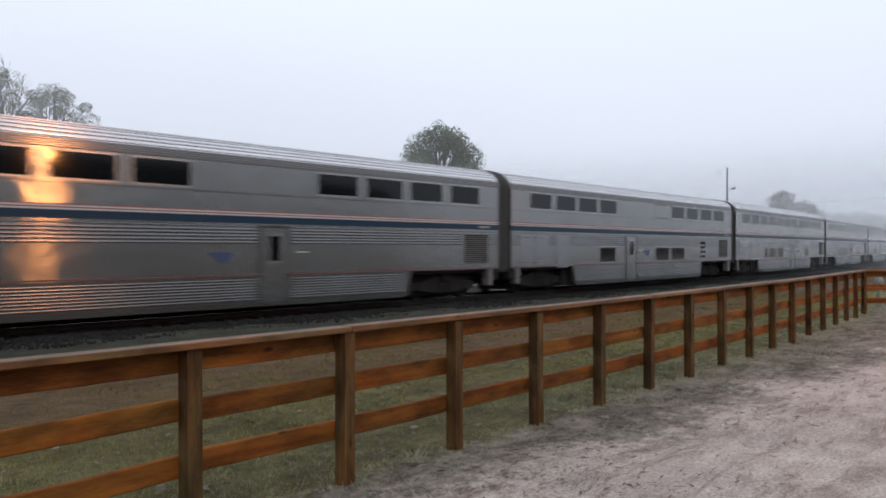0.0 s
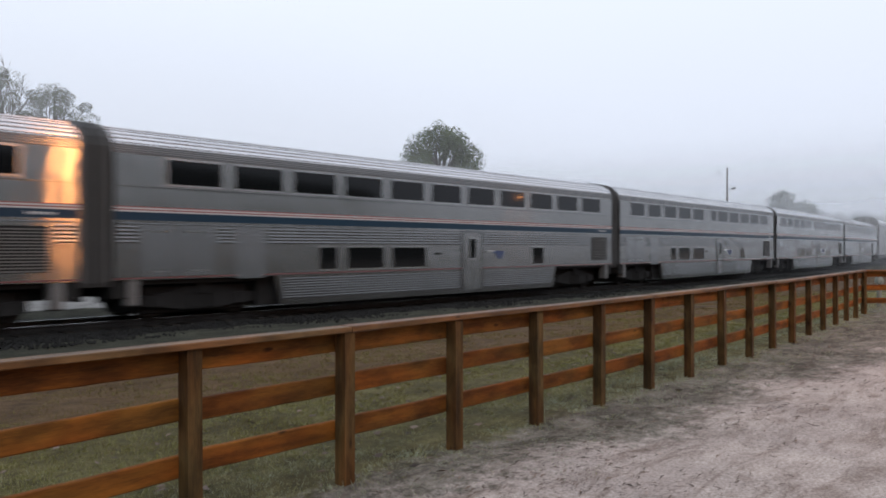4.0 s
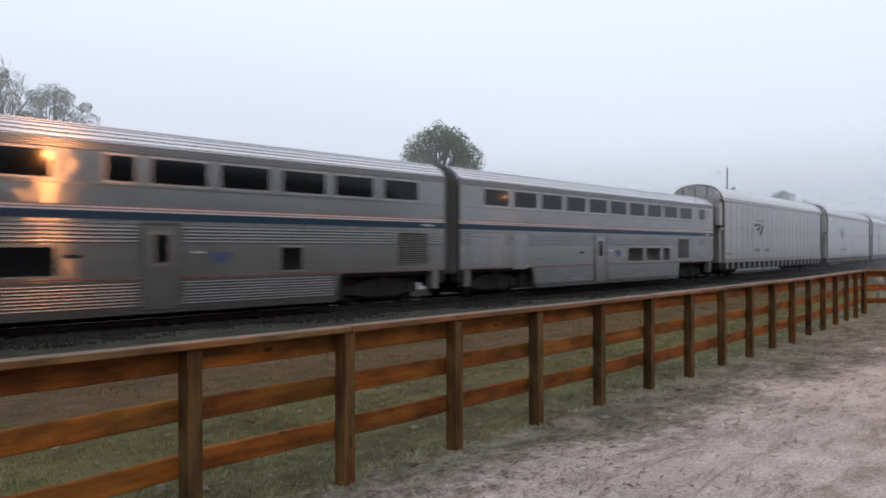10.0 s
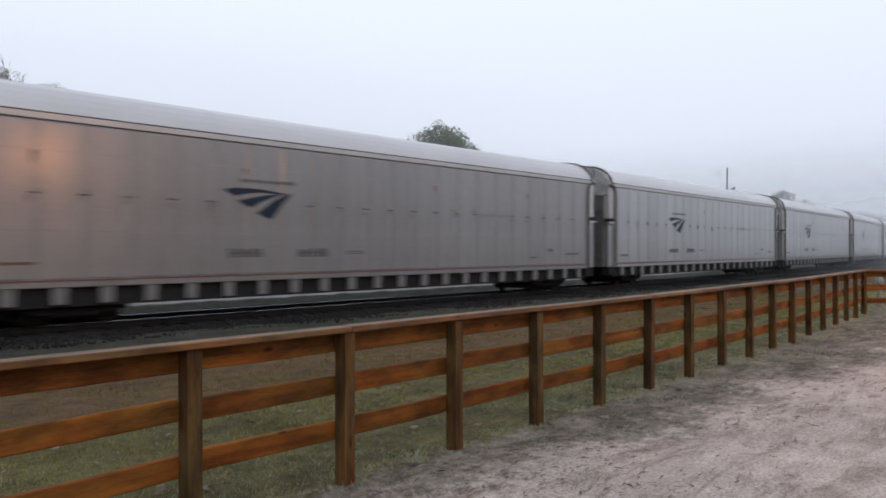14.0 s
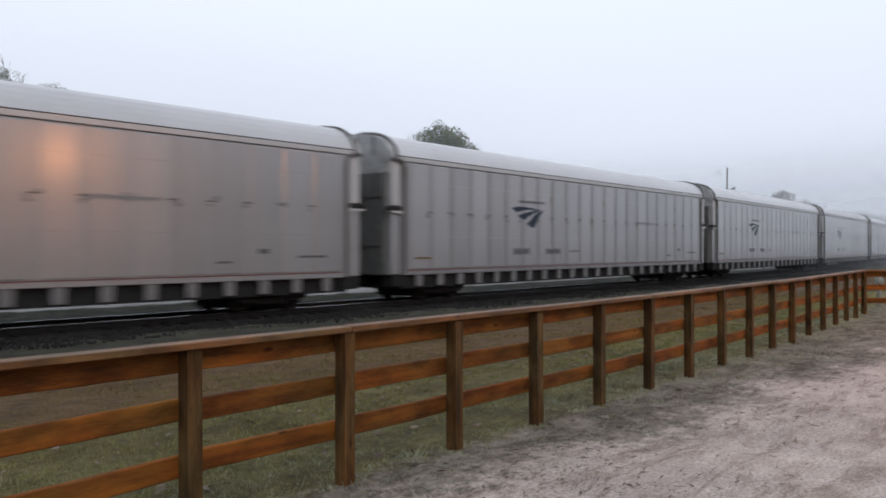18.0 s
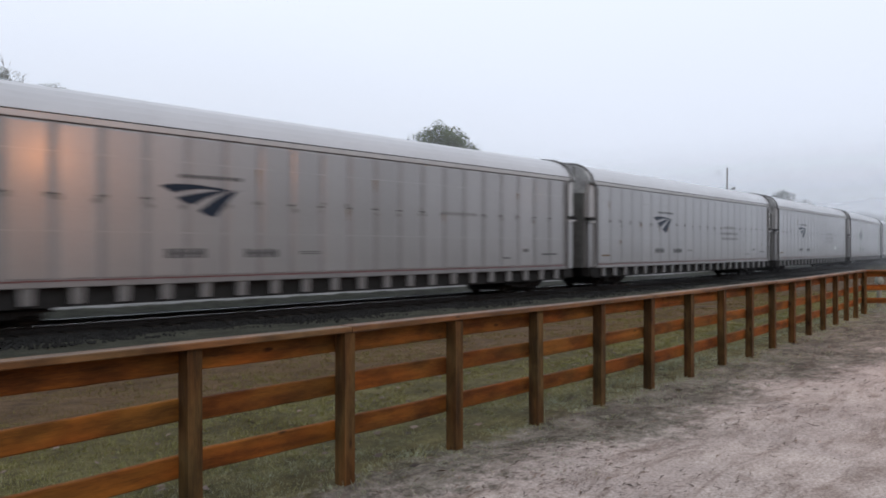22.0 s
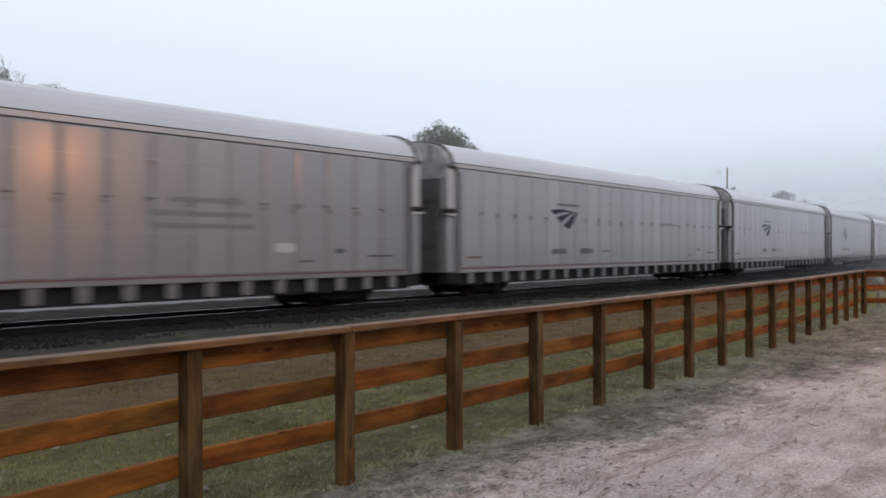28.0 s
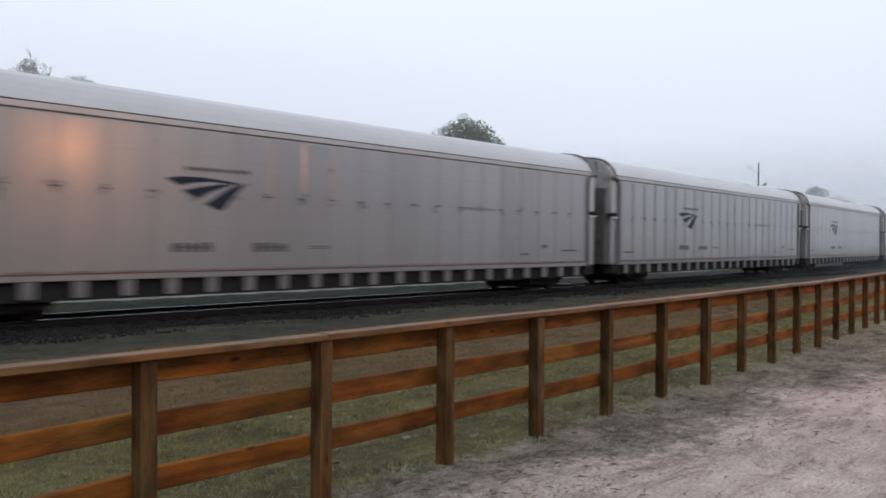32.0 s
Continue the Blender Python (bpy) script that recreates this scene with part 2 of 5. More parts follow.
def ground_mat():
    m = bpy.data.materials.new("ground")
    m.use_nodes = True
    nt = m.node_tree
    bs = nt.nodes["Principled BSDF"]
    bs.inputs["Roughness"].default_value = 0.95
    bs.inputs["Specular IOR Level"].default_value = 0.15
    co = nt.nodes.new("ShaderNodeTexCoord")

    def noise_tex(scale, detail, rough=0.6):
        n = nt.nodes.new("ShaderNodeTexNoise")
        n.inputs["Scale"].default_value, n.inputs["Detail"].default_value, n.inputs["Roughness"].default_value = scale, detail, rough
        nt.links.new(co.outputs["Object"], n.inputs["Vector"])
        return n

    def ramp(src, p0, c0, p1, c1):
        r = nt.nodes.new("ShaderNodeValToRGB")
        r.color_ramp.elements[0].position, r.color_ramp.elements[0].color = p0, (*c0, 1)
        r.color_ramp.elements[1].position, r.color_ramp.elements[1].color = p1, (*c1, 1)
        nt.links.new(src, r.inputs[0])
        return r.outputs[0]

    def mix(f, a, b):
        x = nt.nodes.new("ShaderNodeMixRGB")
        nt.links.new(f, x.inputs[0])
        nt.links.new(a, x.inputs[1])
        nt.links.new(b, x.inputs[2])
        return x.outputs[0]

    def masked(layer, sharp, size):
        """The painted soil layer, broken up at its edge by noise."""
        at = nt.nodes.new("ShaderNodeAttribute")
        at.attribute_name = layer
        n = noise_tex(size, 8, 0.78)
        s = nt.nodes.new("ShaderNodeMath")
        s.operation = "ADD"
        nt.links.new(at.outputs["Fac"], s.inputs[0])
        nt.links.new(n.outputs[0], s.inputs[1])
        return ramp(s.outputs[0], 1.0 - sharp, (0, 0, 0), 1.0 + sharp, (1, 1, 1))

    big, mid, tiny = noise_tex(0.55, 6), noise_tex(2.2, 6), noise_tex(45, 4)
    n8 = noise_tex(13, 7, 0.76)
    both = nt.nodes.new("ShaderNodeMath")
    both.operation, both.inputs[1].default_value = "MULTIPLY_ADD", 0.55
    part2 = nt.nodes.new("ShaderNodeMath")
    part2.operation, part2.inputs[1].default_value = "MULTIPLY", 0.45
    nt.links.new(mid.outputs[0], part2.inputs[0])
    nt.links.new(n8.outputs[0], both.inputs[0])
    nt.links.new(part2.outputs[0], both.inputs[2])
    mid = both
    green = ramp(mid.outputs[0], 0.35, (0.040, 0.036, 0.016), 0.65, (0.155, 0.138, 0.060))
    brown = ramp(mid.outputs[0], 0.35, (0.066, 0.042, 0.021), 0.68, (0.148, 0.098, 0.054))
    sand = ramp(mid.outputs[0], 0.30, (0.355, 0.302, 0.270), 0.66, (0.515, 0.446, 0.404))
    dirt = ramp(mid.outputs[0], 0.42, (0.080, 0.074, 0.054), 0.60, (0.28, 0.25, 0.215))
    pale = ramp(mid.outputs[0], 0.36, (0.17, 0.168, 0.16), 0.64, (0.34, 0.335, 0.32))
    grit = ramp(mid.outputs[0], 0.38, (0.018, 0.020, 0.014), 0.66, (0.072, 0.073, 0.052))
    c = mix(masked("brown", 0.18, 0.9), green, brown)
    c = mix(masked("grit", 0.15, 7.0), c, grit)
    c = mix(masked("dirt", 0.18, 7.0), c, dirt)
    c = mix(masked("sand", 0.2, 6.0), c, sand)
    # brownish stains drawn out along the path, and fine dark crumbs of bark
    lay = nt.nodes.new("ShaderNodeMapping")
    lay.inputs["Scale"].default_value = (0.40, 1.5, 1.0)
    lay.inputs["Rotation"].default_value = (0, 0, -0.08)
    nt.links.new(co.outputs["Object"], lay.inputs[0])
    stain = noise_tex(2.6, 8, 0.75)
    nt.links.new(lay.outputs[0], stain.inputs["Vector"])
    stain.inputs["Distortion"].default_value = 0.6
    tint = ramp(stain.outputs[0], 0.36, (0.53, 0.48, 0.45), 0.53, (1.04, 1.04, 1.04))
    st = nt.nodes.new("ShaderNodeMixRGB")
    st.blend_type, st.inputs[0].default_value = "MULTIPLY", 0.9
    nt.links.new(c, st.inputs[1])
    nt.links.new(tint, st.inputs[2])
    c = st.outputs[0]
    litter = ramp(n8.outputs[0], 0.35, (0.085, 0.068, 0.055), 0.68, (0.17, 0.142, 0.12))
    crumbs = masked("litter", 0.09, 24.0)
    c = mix(crumbs, c, litter)
    c = mix(masked("pale", 0.10, 1.2), c, pale)
    sp = ramp(tiny.outputs[0], 0.30, (0.55, 0.53, 0.5), 0.62, (1.08, 1.08, 1.08))
    x = nt.nodes.new("ShaderNodeMixRGB")
    x.blend_type, x.inputs[0].default_value = "MULTIPLY", 1.0
    nt.links.new(c, x.inputs[1])
    nt.links.new(sp, x.inputs[2])
    b1 = ramp(big.outputs[0], 0.35, (0.82, 0.81, 0.82), 0.65, (1.06, 1.06, 1.06))
    y = nt.nodes.new("ShaderNodeMixRGB")
    y.blend_type, y.inputs[0].default_value = "MULTIPLY", 1.0
    nt.links.new(x.outputs[0], y.inputs[1])
    nt.links.new(b1, y.inputs[2])
    nt.links.new(y.outputs[0], bs.inputs["Base Color"])
    n4 = noise_tex(7, 7, 0.68)
    bp = nt.nodes.new("ShaderNodeBump")
    bp.inputs["Strength"].default_value, bp.inputs["Distance"].default_value = 0.42, 0.04
    nt.links.new(n4.outputs[0], bp.inputs["Height"])
    bp2 = nt.nodes.new("ShaderNodeBump")
    bp2.inputs["Strength"].default_value, bp2.inputs["Distance"].default_value = 0.5, 0.006
    nt.links.new(tiny.outputs[0], bp2.inputs["Height"])
    nt.links.new(bp.outputs[0], bp2.inputs["Normal"])
    nt.links.new(bp2.outputs[0], bs.inputs["Normal"])
    M["ground"] = m


ground_mat()


def blade_mat():
    m = bpy.data.materials.new("grass_blade")
    m.use_nodes = True
    nt = m.node_tree
    bs = nt.nodes["Principled BSDF"]
    bs.inputs["Roughness"].default_value = 0.75
    bs.inputs["Specular IOR Level"].default_value = 0.2
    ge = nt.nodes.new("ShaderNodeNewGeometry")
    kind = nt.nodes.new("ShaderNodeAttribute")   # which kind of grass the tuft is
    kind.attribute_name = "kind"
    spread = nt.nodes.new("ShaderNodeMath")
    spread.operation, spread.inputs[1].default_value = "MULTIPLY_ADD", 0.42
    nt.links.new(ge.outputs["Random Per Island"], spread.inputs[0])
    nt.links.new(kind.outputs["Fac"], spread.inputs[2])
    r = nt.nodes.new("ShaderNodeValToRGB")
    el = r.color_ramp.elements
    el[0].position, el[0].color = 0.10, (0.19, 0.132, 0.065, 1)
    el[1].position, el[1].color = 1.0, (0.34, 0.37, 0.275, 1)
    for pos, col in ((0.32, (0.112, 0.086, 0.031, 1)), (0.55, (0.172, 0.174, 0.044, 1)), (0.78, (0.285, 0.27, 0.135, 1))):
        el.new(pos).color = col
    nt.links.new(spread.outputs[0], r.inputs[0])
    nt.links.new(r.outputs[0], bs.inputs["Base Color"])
    M["grass_blade"] = m


blade_mat()


def fog_mat(name, amount, edge_scale, axis=1, reach=0.06):
    """Thin mist: mostly clear, scattering light both ways, thinning towards the sheet's rim."""
    m = bpy.data.materials.new(name)
    m.use_nodes = True
    nt = m.node_tree
    nt.nodes.clear()
    out = nt.nodes.new("ShaderNodeOutputMaterial")
    mixer = nt.nodes.new("ShaderNodeMixShader")
    clear = nt.nodes.new("ShaderNodeBsdfTransparent")
    both = nt.nodes.new("ShaderNodeMixShader")
    both.inputs[0].default_value = 0.5
    d, t = nt.nodes.new("ShaderNodeBsdfDiffuse"), nt.nodes.new("ShaderNodeBsdfTranslucent")
    d.inputs[0].default_value = t.inputs[0].default_value = (0.885, 0.905, 0.935, 1)
    co = nt.nodes.new("ShaderNodeTexCoord")
    sep = nt.nodes.new("ShaderNodeSeparateXYZ")
    nt.links.new(co.outputs["Generated"], sep.inputs[0])
    rz = nt.nodes.new("ShaderNodeMapRange")
    rz.interpolation_type = "SMOOTHSTEP"
    for i, v in enumerate((0.12, 0.75, amount, 0.0)):
        rz.inputs[1 + i].default_value = v
    nt.links.new(sep.outputs[2], rz.inputs[0])
    n = nt.nodes.new("ShaderNodeTexNoise")
    n.inputs["Scale"].default_value, n.inputs["Detail"].default_value = edge_scale, 3
    nt.links.new(co.outputs["Object"], n.inputs["Vector"])
    mr = nt.nodes.new("ShaderNodeMapRange")
    for i, v in enumerate((0.3, 0.7, 0.9, 1.1)):
        mr.inputs[1 + i].default_value = v
    nt.links.new(n.outputs[0], mr.inputs[0])
    mul = nt.nodes.new("ShaderNodeMath")
    mul.operation = "MULTIPLY"
    ends = nt.nodes.new("ShaderNodeMath")   # thins out towards both ends of the sheet
    ends.operation = "PINGPONG"
    ends.inputs[1].default_value = 0.5
    nt.links.new(sep.outputs[axis], ends.inputs[0])
    re = nt.nodes.new("ShaderNodeMapRange")
    re.interpolation_type = "SMOOTHSTEP"
    for i, v in enumerate((0.0, reach, 0.0, 1.0)):
        re.inputs[1 + i].default_value = v
    nt.links.new(ends.outputs[0], re.inputs[0])
    m2 = nt.nodes.new("ShaderNodeMath")
    m2.operation = "MULTIPLY"
    nt.links.new(rz.outputs[0], m2.inputs[0])
    nt.links.new(re.outputs[0], m2.inputs[1])
    nt.links.new(m2.outputs[0], mul.inputs[0])
    nt.links.new(mr.outputs[0], mul.inputs[1])
    nt.links.new(d.outputs[0], both.inputs[1])
    nt.links.new(t.outputs[0], both.inputs[2])
    nt.links.new(mul.outputs[0], mixer.inputs[0])
    nt.links.new(clear.outputs[0], mixer.inputs[1])
    nt.links.new(both.outputs[0], mixer.inputs[2])
    nt.links.new(mixer.outputs[0], out.inputs[0])
    M[name] = m


def glow_mat(name, colour, strength):
    m = bpy.data.materials.new(name)
    m.use_nodes = True
    nt = m.node_tree
    nt.nodes.clear()
    out, em = nt.nodes.new("ShaderNodeOutputMaterial"), nt.nodes.new("ShaderNodeEmission")
    em.inputs[0].default_value, em.inputs[1].default_value = (*colour, 1), strength
    nt.links.new(em.outputs[0], out.inputs[0])
    M[name] = m


glow_mat("lamp_glow", (1.0, 0.45, 0.14), 12.0)


# ---- mesh building ----
class Shape:
    """Collects the faces of one mesh."""

    def __init__(self):
        self.v, self.f = [], []

    def box(self, x0, x1, y0, y1, z0, z1, bevel=0.0):
        n = len(self.v)
        if bevel <= 0:
            self.v += [(x, y, z) for z in (z0, z1) for y in (y0, y1) for x in (x0, x1)]
            self.f += [tuple(n + i for i in q) for q in ((0, 2, 3, 1), (4, 5, 7, 6), (0, 1, 5, 4), (2, 6, 7, 3), (0, 4, 6, 2), (1, 3, 7, 5))]
            return self
        b = bevel
        return self.prism([(y0 + b, z0), (y1 - b, z0), (y1, z0 + b), (y1, z1 - b), (y1 - b, z1), (y0 + b, z1), (y0, z1 - b), (y0, z0 + b)], x0, x1)

    def prism(self, outline, x0, x1):
        """A closed outline in (y, z), drawn out along x."""
        n, k = len(self.v), len(outline)
        self.v += [(x0, y, z) for y, z in outline] + [(x1, y, z) for y, z in outline]
        for i in range(k):
            j = (i + 1) % k
            self.f.append((n + i, n + j, n + k + j, n + k + i))
        self.f += [tuple(n + i for i in reversed(range(k))), tuple(n + k + i for i in range(k))]
        return self

    def upright(self, outline, y0, y1):
        """A closed outline in (x, z), drawn out along y."""
        n, k = len(self.v), len(outline)
        self.v += [(x, y0, z) for x, z in outline] + [(x, y1, z) for x, z in outline]
        for i in range(k):
            j = (i + 1) % k
            self.f.append((n + i, n + k + i, n + k + j, n + j))
        self.f += [tuple(n + i for i in range(k)), tuple(n + k + i for i in reversed(range(k)))]
        return self

    def tube(self, pts, radii, sides=8):
        """A tapered tube through points."""
        n0 = len(self.v)
        for i, p in enumerate(pts):
            a = Vector(pts[max(i - 1, 0)])
            b = Vector(pts[min(i + 1, len(pts) - 1)])
            d = (b - a).normalized()
            u = d.orthogonal().normalized()
            w = d.cross(u)
            for s in range(sides):
                an = 2 * math.pi * s / sides
                q = Vector(p) + (u * math.cos(an) + w * math.sin(an)) * radii[i]
                self.v.append(tuple(q))
        for i in range(len(pts) - 1):
            for s in range(sides):
                t = (s + 1) % sides
                self.f.append((n0 + i * sides + s, n0 + i * sides + t, n0 + (i + 1) * sides + t, n0 + (i + 1) * sides + s))
        self.f += [tuple(n0 + s for s in reversed(range(sides))), tuple(n0 + (len(pts) - 1) * sides + s for s in range(sides))]
        return self

    def mesh(self, name):
        me = bpy.data.meshes.new(name)
        me.from_pydata(self.v, [], self.f)
        me.update()
        return me


def smooth(me, on=True):
    me.polygons.foreach_set("use_smooth", [on] * len(me.polygons))


def part(name, sh, material, parent, label="", smoothed=False):
    me = sh.mesh(name) if isinstance(sh, Shape) else sh
    if not me.materials:
        me.materials.append(M[material])
    if material in BRUSHED and not me.uv_layers:
        co = np.empty(len(me.vertices) * 3)
        me.vertices.foreach_get("co", co)
        vi = np.empty(len(me.loops), dtype=np.int32)
        me.loops.foreach_get("vertex_index", vi)
        me.uv_layers.new(name="grain").data.foreach_set("uv", co.reshape(-1, 3)[vi][:, (0, 2)].reshape(-1).astype(np.float32))
    if smoothed:
        smooth(me)
    ob = new(name, me)
    ob.parent = parent
    if label:
        ob["label"] = label
    return ob


def thing(name, label, category, group="", kind=""):
    return tagged(new(name), label, category, group, kind)


# ---- railway line: a gentle arc ----
SIDE, CURVE, RAIL_Z = 19.19, 0.00124, -0.241
HALF = 1.55


def on_line(s, off=0.0, z=0.0):
    """Point at s metres along the near side of the train, off metres further from the fence."""
    th = CURVE * s
    return Vector((math.sin(th) / CURVE - off * math.sin(th), SIDE + (1 - math.cos(th)) / CURVE + off * math.cos(th), RAIL_Z + z))


def ground_height(x, y):
    th = np.arctan2(x, 1 / CURVE)
    lat = 1 / CURVE - np.hypot(x, 1 / CURVE + SIDE - y) + SIDE  # distance measured square to the line
    z = np.interp(lat, [-500, 2, 6, 12, 16.6, 17.4, 25.0, 26.0, 40, 500], [0, 0, -0.03, -0.14, -0.27, -0.52, -0.52, -0.33, -0.3, -0.3])
    z = z + 0.02 * np.sin(x * 0.9 + 1.3) * np.sin(y * 0.7) + 0.012 * np.sin(x * 2.7 + y * 1.9) + 0.008 * np.sin(x * 5.1 - y * 4.3)
    return z, lat


def fence_line(s):
    a, k = 0.0204, 0.0041
    return Vector((s * math.cos(a) - k * s * s / 2 * math.sin(a), 4.14 + s * math.sin(a) + k * s * s / 2 * math.cos(a), 0))


def build_ground():
    def steps(lo, a, b, hi, fine_step):
        mid = np.arange(a, b, fine_step)
        left = a - np.geomspace(fine_step, a - lo, 26)[::-1]
        right = b + np.geomspace(fine_step, hi - b, 26)
        return np.concatenate([left, mid, [b], right])
    xs, ys = steps(-900, -4, 34, 1500, 0.14), steps(-700, 0, 27, 1500, 0.14)
    gx, gy = np.meshgrid(xs, ys)
    z, lat = ground_height(gx, gy)
    rng = np.random.default_rng(5)
    near = (lat < 17) & (gx > -6) & (gx < 36) & (gy > -1)
    z = z + near * rng.normal(0, 0.004, z.shape)
    nx, ny = len(xs), len(ys)
    co = np.stack([gx, gy, z], -1).reshape(-1, 3)
    i = np.arange(nx * ny).reshape(ny, nx)
    quads = np.stack([i[:-1, :-1], i[:-1, 1:], i[1:, 1:], i[1:, :-1]], -1).reshape(-1, 4)
    me = bpy.data.meshes.new("ground")
    me.from_pydata(co.tolist(), [], quads.tolist())
    fy = 4.14 + 0.0204 * gx + 0.0041 * np.clip(gx, -10, 26) ** 2 / 2   # the fence's line
    off = gy - fy
    wob = 0.25 * np.sin(gx * 1.1) + 0.15 * np.sin(gx * 2.9 + 1)
    soft = lambda v, a, b: np.clip((v - a) / (b - a), 0, 1)
    ext = np.clip((gx - 6) * 0.1, 0, 1.1)   # the dark verge widens further along
    layers = {
        "sand": 1 - soft(off + wob + ext, -2.3, 0.2),
        "dirt": soft(off + 1.3 * wob + ext, -1.8, -0.8) * (1 - soft(off, -0.5, 0.5)) * 0.85,
        "brown": soft(off, 2.2, 4.5) * (1 - soft(lat, 12.0, 14.0)) * 0.95,
        "litter": np.exp(-((off + 1.35 + wob) / 0.9) ** 2) * 0.375,
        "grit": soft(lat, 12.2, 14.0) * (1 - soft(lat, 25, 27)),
        "pale": soft(lat, 25.6, 26.4) * (1 - soft(lat, 31, 36)) * 0.8,
    }
    for name, a in layers.items():
        at = me.attributes.new(name, "FLOAT", "POINT")
        at.data.foreach_set("value", a.reshape(-1).astype(np.float32))
    me.materials.append(M["ground"])
    smooth(me)
    tagged(new("ground", me), "sandy path and short patchy grass beside the railway", "ground", kind="structure")


build_ground()


def build_track():
    # ballast bed
    prof = [(-2.6, -0.62), (-2.15, -0.34), (-1.2, -0.19), (0.3, -0.17), (1.55, -0.18), (2.8, -0.17), (5.2, -0.19), (6.1, -0.34), (6.8, -0.62)]
    ss = np.concatenate([np.arange(-60, 0, 6.0), np.arange(0, 60, 0.5), np.arange(60, 700, 8.0)])
    sh = Shape()
    k = len(prof)
    rng = random.Random(3)
    for s in ss:
        sh.v += [tuple(on_line(s, o + rng.uniform(-0.04, 0.04), z + rng.uniform(-0.03, 0.02))) for o, z in prof]
    for a in range(len(ss) - 1):
        for b in range(k - 1):
            n = a * k + b
            sh.f.append((n, n + k, n + k + 1, n + 1))
    me = sh.mesh("ballast_bed")
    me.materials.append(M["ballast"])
    tagged(new("ballast_bed", me), "near-black ballast bed under the railway track", "track bed", kind="structure")
    # rails and sleepers
    track = thing("railway_track", "curved railway track with worn steel rails on dark sleepers", "railway track")
    rail = [(-0.036, 0), (-0.036, -0.035), (-0.009, -0.05), (-0.009, -0.14), (-0.07, -0.155), (-0.07, -0.172), (0.07, -0.172), (0.07, -0.155), (0.009, -0.14), (0.009, -0.05), (0.036, -0.035), (0.036, 0)]
    for off in (HALF - 0.755, HALF + 0.755):
        sh, k = Shape(), len(rail)
        sr = np.arange(-60, 600, 3.0)
        for s in sr:
            sh.v += [tuple(on_line(s, off + o, z)) for o, z in rail]
        for a in range(len(sr) - 1):
            for b in range(k):
                n, c = a * k, (b + 1) % k
                sh.f.append((n + b, n + c, n + k + c, n + k + b))
        ob = part("rail", sh, "undergear", track, "rust-dark steel rail")
        sh = Shape()
        for s in sr:
            sh.v += [tuple(on_line(s, off + o, z)) for o, z in ((-0.034, 0.0005), (-0.034, 0.004), (0.034, 0.004), (0.034, 0.0005))]
        for a in range(len(sr) - 1):
            for b in range(4):
                sh.f.append((a * 4 + b, a * 4 + (b + 1) % 4, a * 4 + 4 + (b + 1) % 4, a * 4 + 4 + b))
        part("rail_head", sh, "rail_steel", ob, "polished running surface")
    me = Shape().box(-0.115, 0.115, -1.3, 1.3, -0.30, -0.155, 0.015).mesh("sleeper")
    me.materials.append(M["sleeper_wood"])
    for i in range(230):
        s = -8 + i * 0.55
        ob = part("sleeper", me, "sleeper_wood", track)
        ob.matrix_basis = Matrix.Translation(on_line(s, HALF)) @ pose(0, 0, 0, 0, 0, math.degrees(CURVE * s))
    # loose stones on the near shoulder
    rng = np.random.default_rng(8)
    sh = Shape()
    for i in range(9000):
        s, o = 2 + 62 * rng.random() ** 1.5, -0.15 - 3.4 * rng.random() ** 1.25
        p = on_line(s, o, np.interp(o, [-3.6, -2.6, -2.2, -1.8, -1.2, 0.3], [0.0, -0.025, -0.15, -0.27, -0.18, -0.16]))
        r = 0.025 + 0.03 * rng.random()
        n = len(sh.v)
        jit = rng.uniform(0.6, 1.2, 6) * r
        sh.v += [tuple(p + Vector(q)) for q in ((jit[0], 0, 0), (-jit[1], 0, 0), (0, jit[2], 0), (0, -jit[3], 0), (0, 0, jit[4] * 0.8), (0, 0, -jit[5]))]
        sh.f += [tuple(n + c for c in q) for q in ((0, 2, 4), (2, 1, 4), (1, 3, 4), (3, 0, 4), (2, 0, 5), (1, 2, 5), (3, 1, 5), (0, 3, 5))]
    me = sh.mesh("ballast_stones")
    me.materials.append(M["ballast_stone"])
    tagged(new("ballast_stones", me), "loose grey ballast stones on the track shoulder", "gravel", kind="stuff")


build_track()


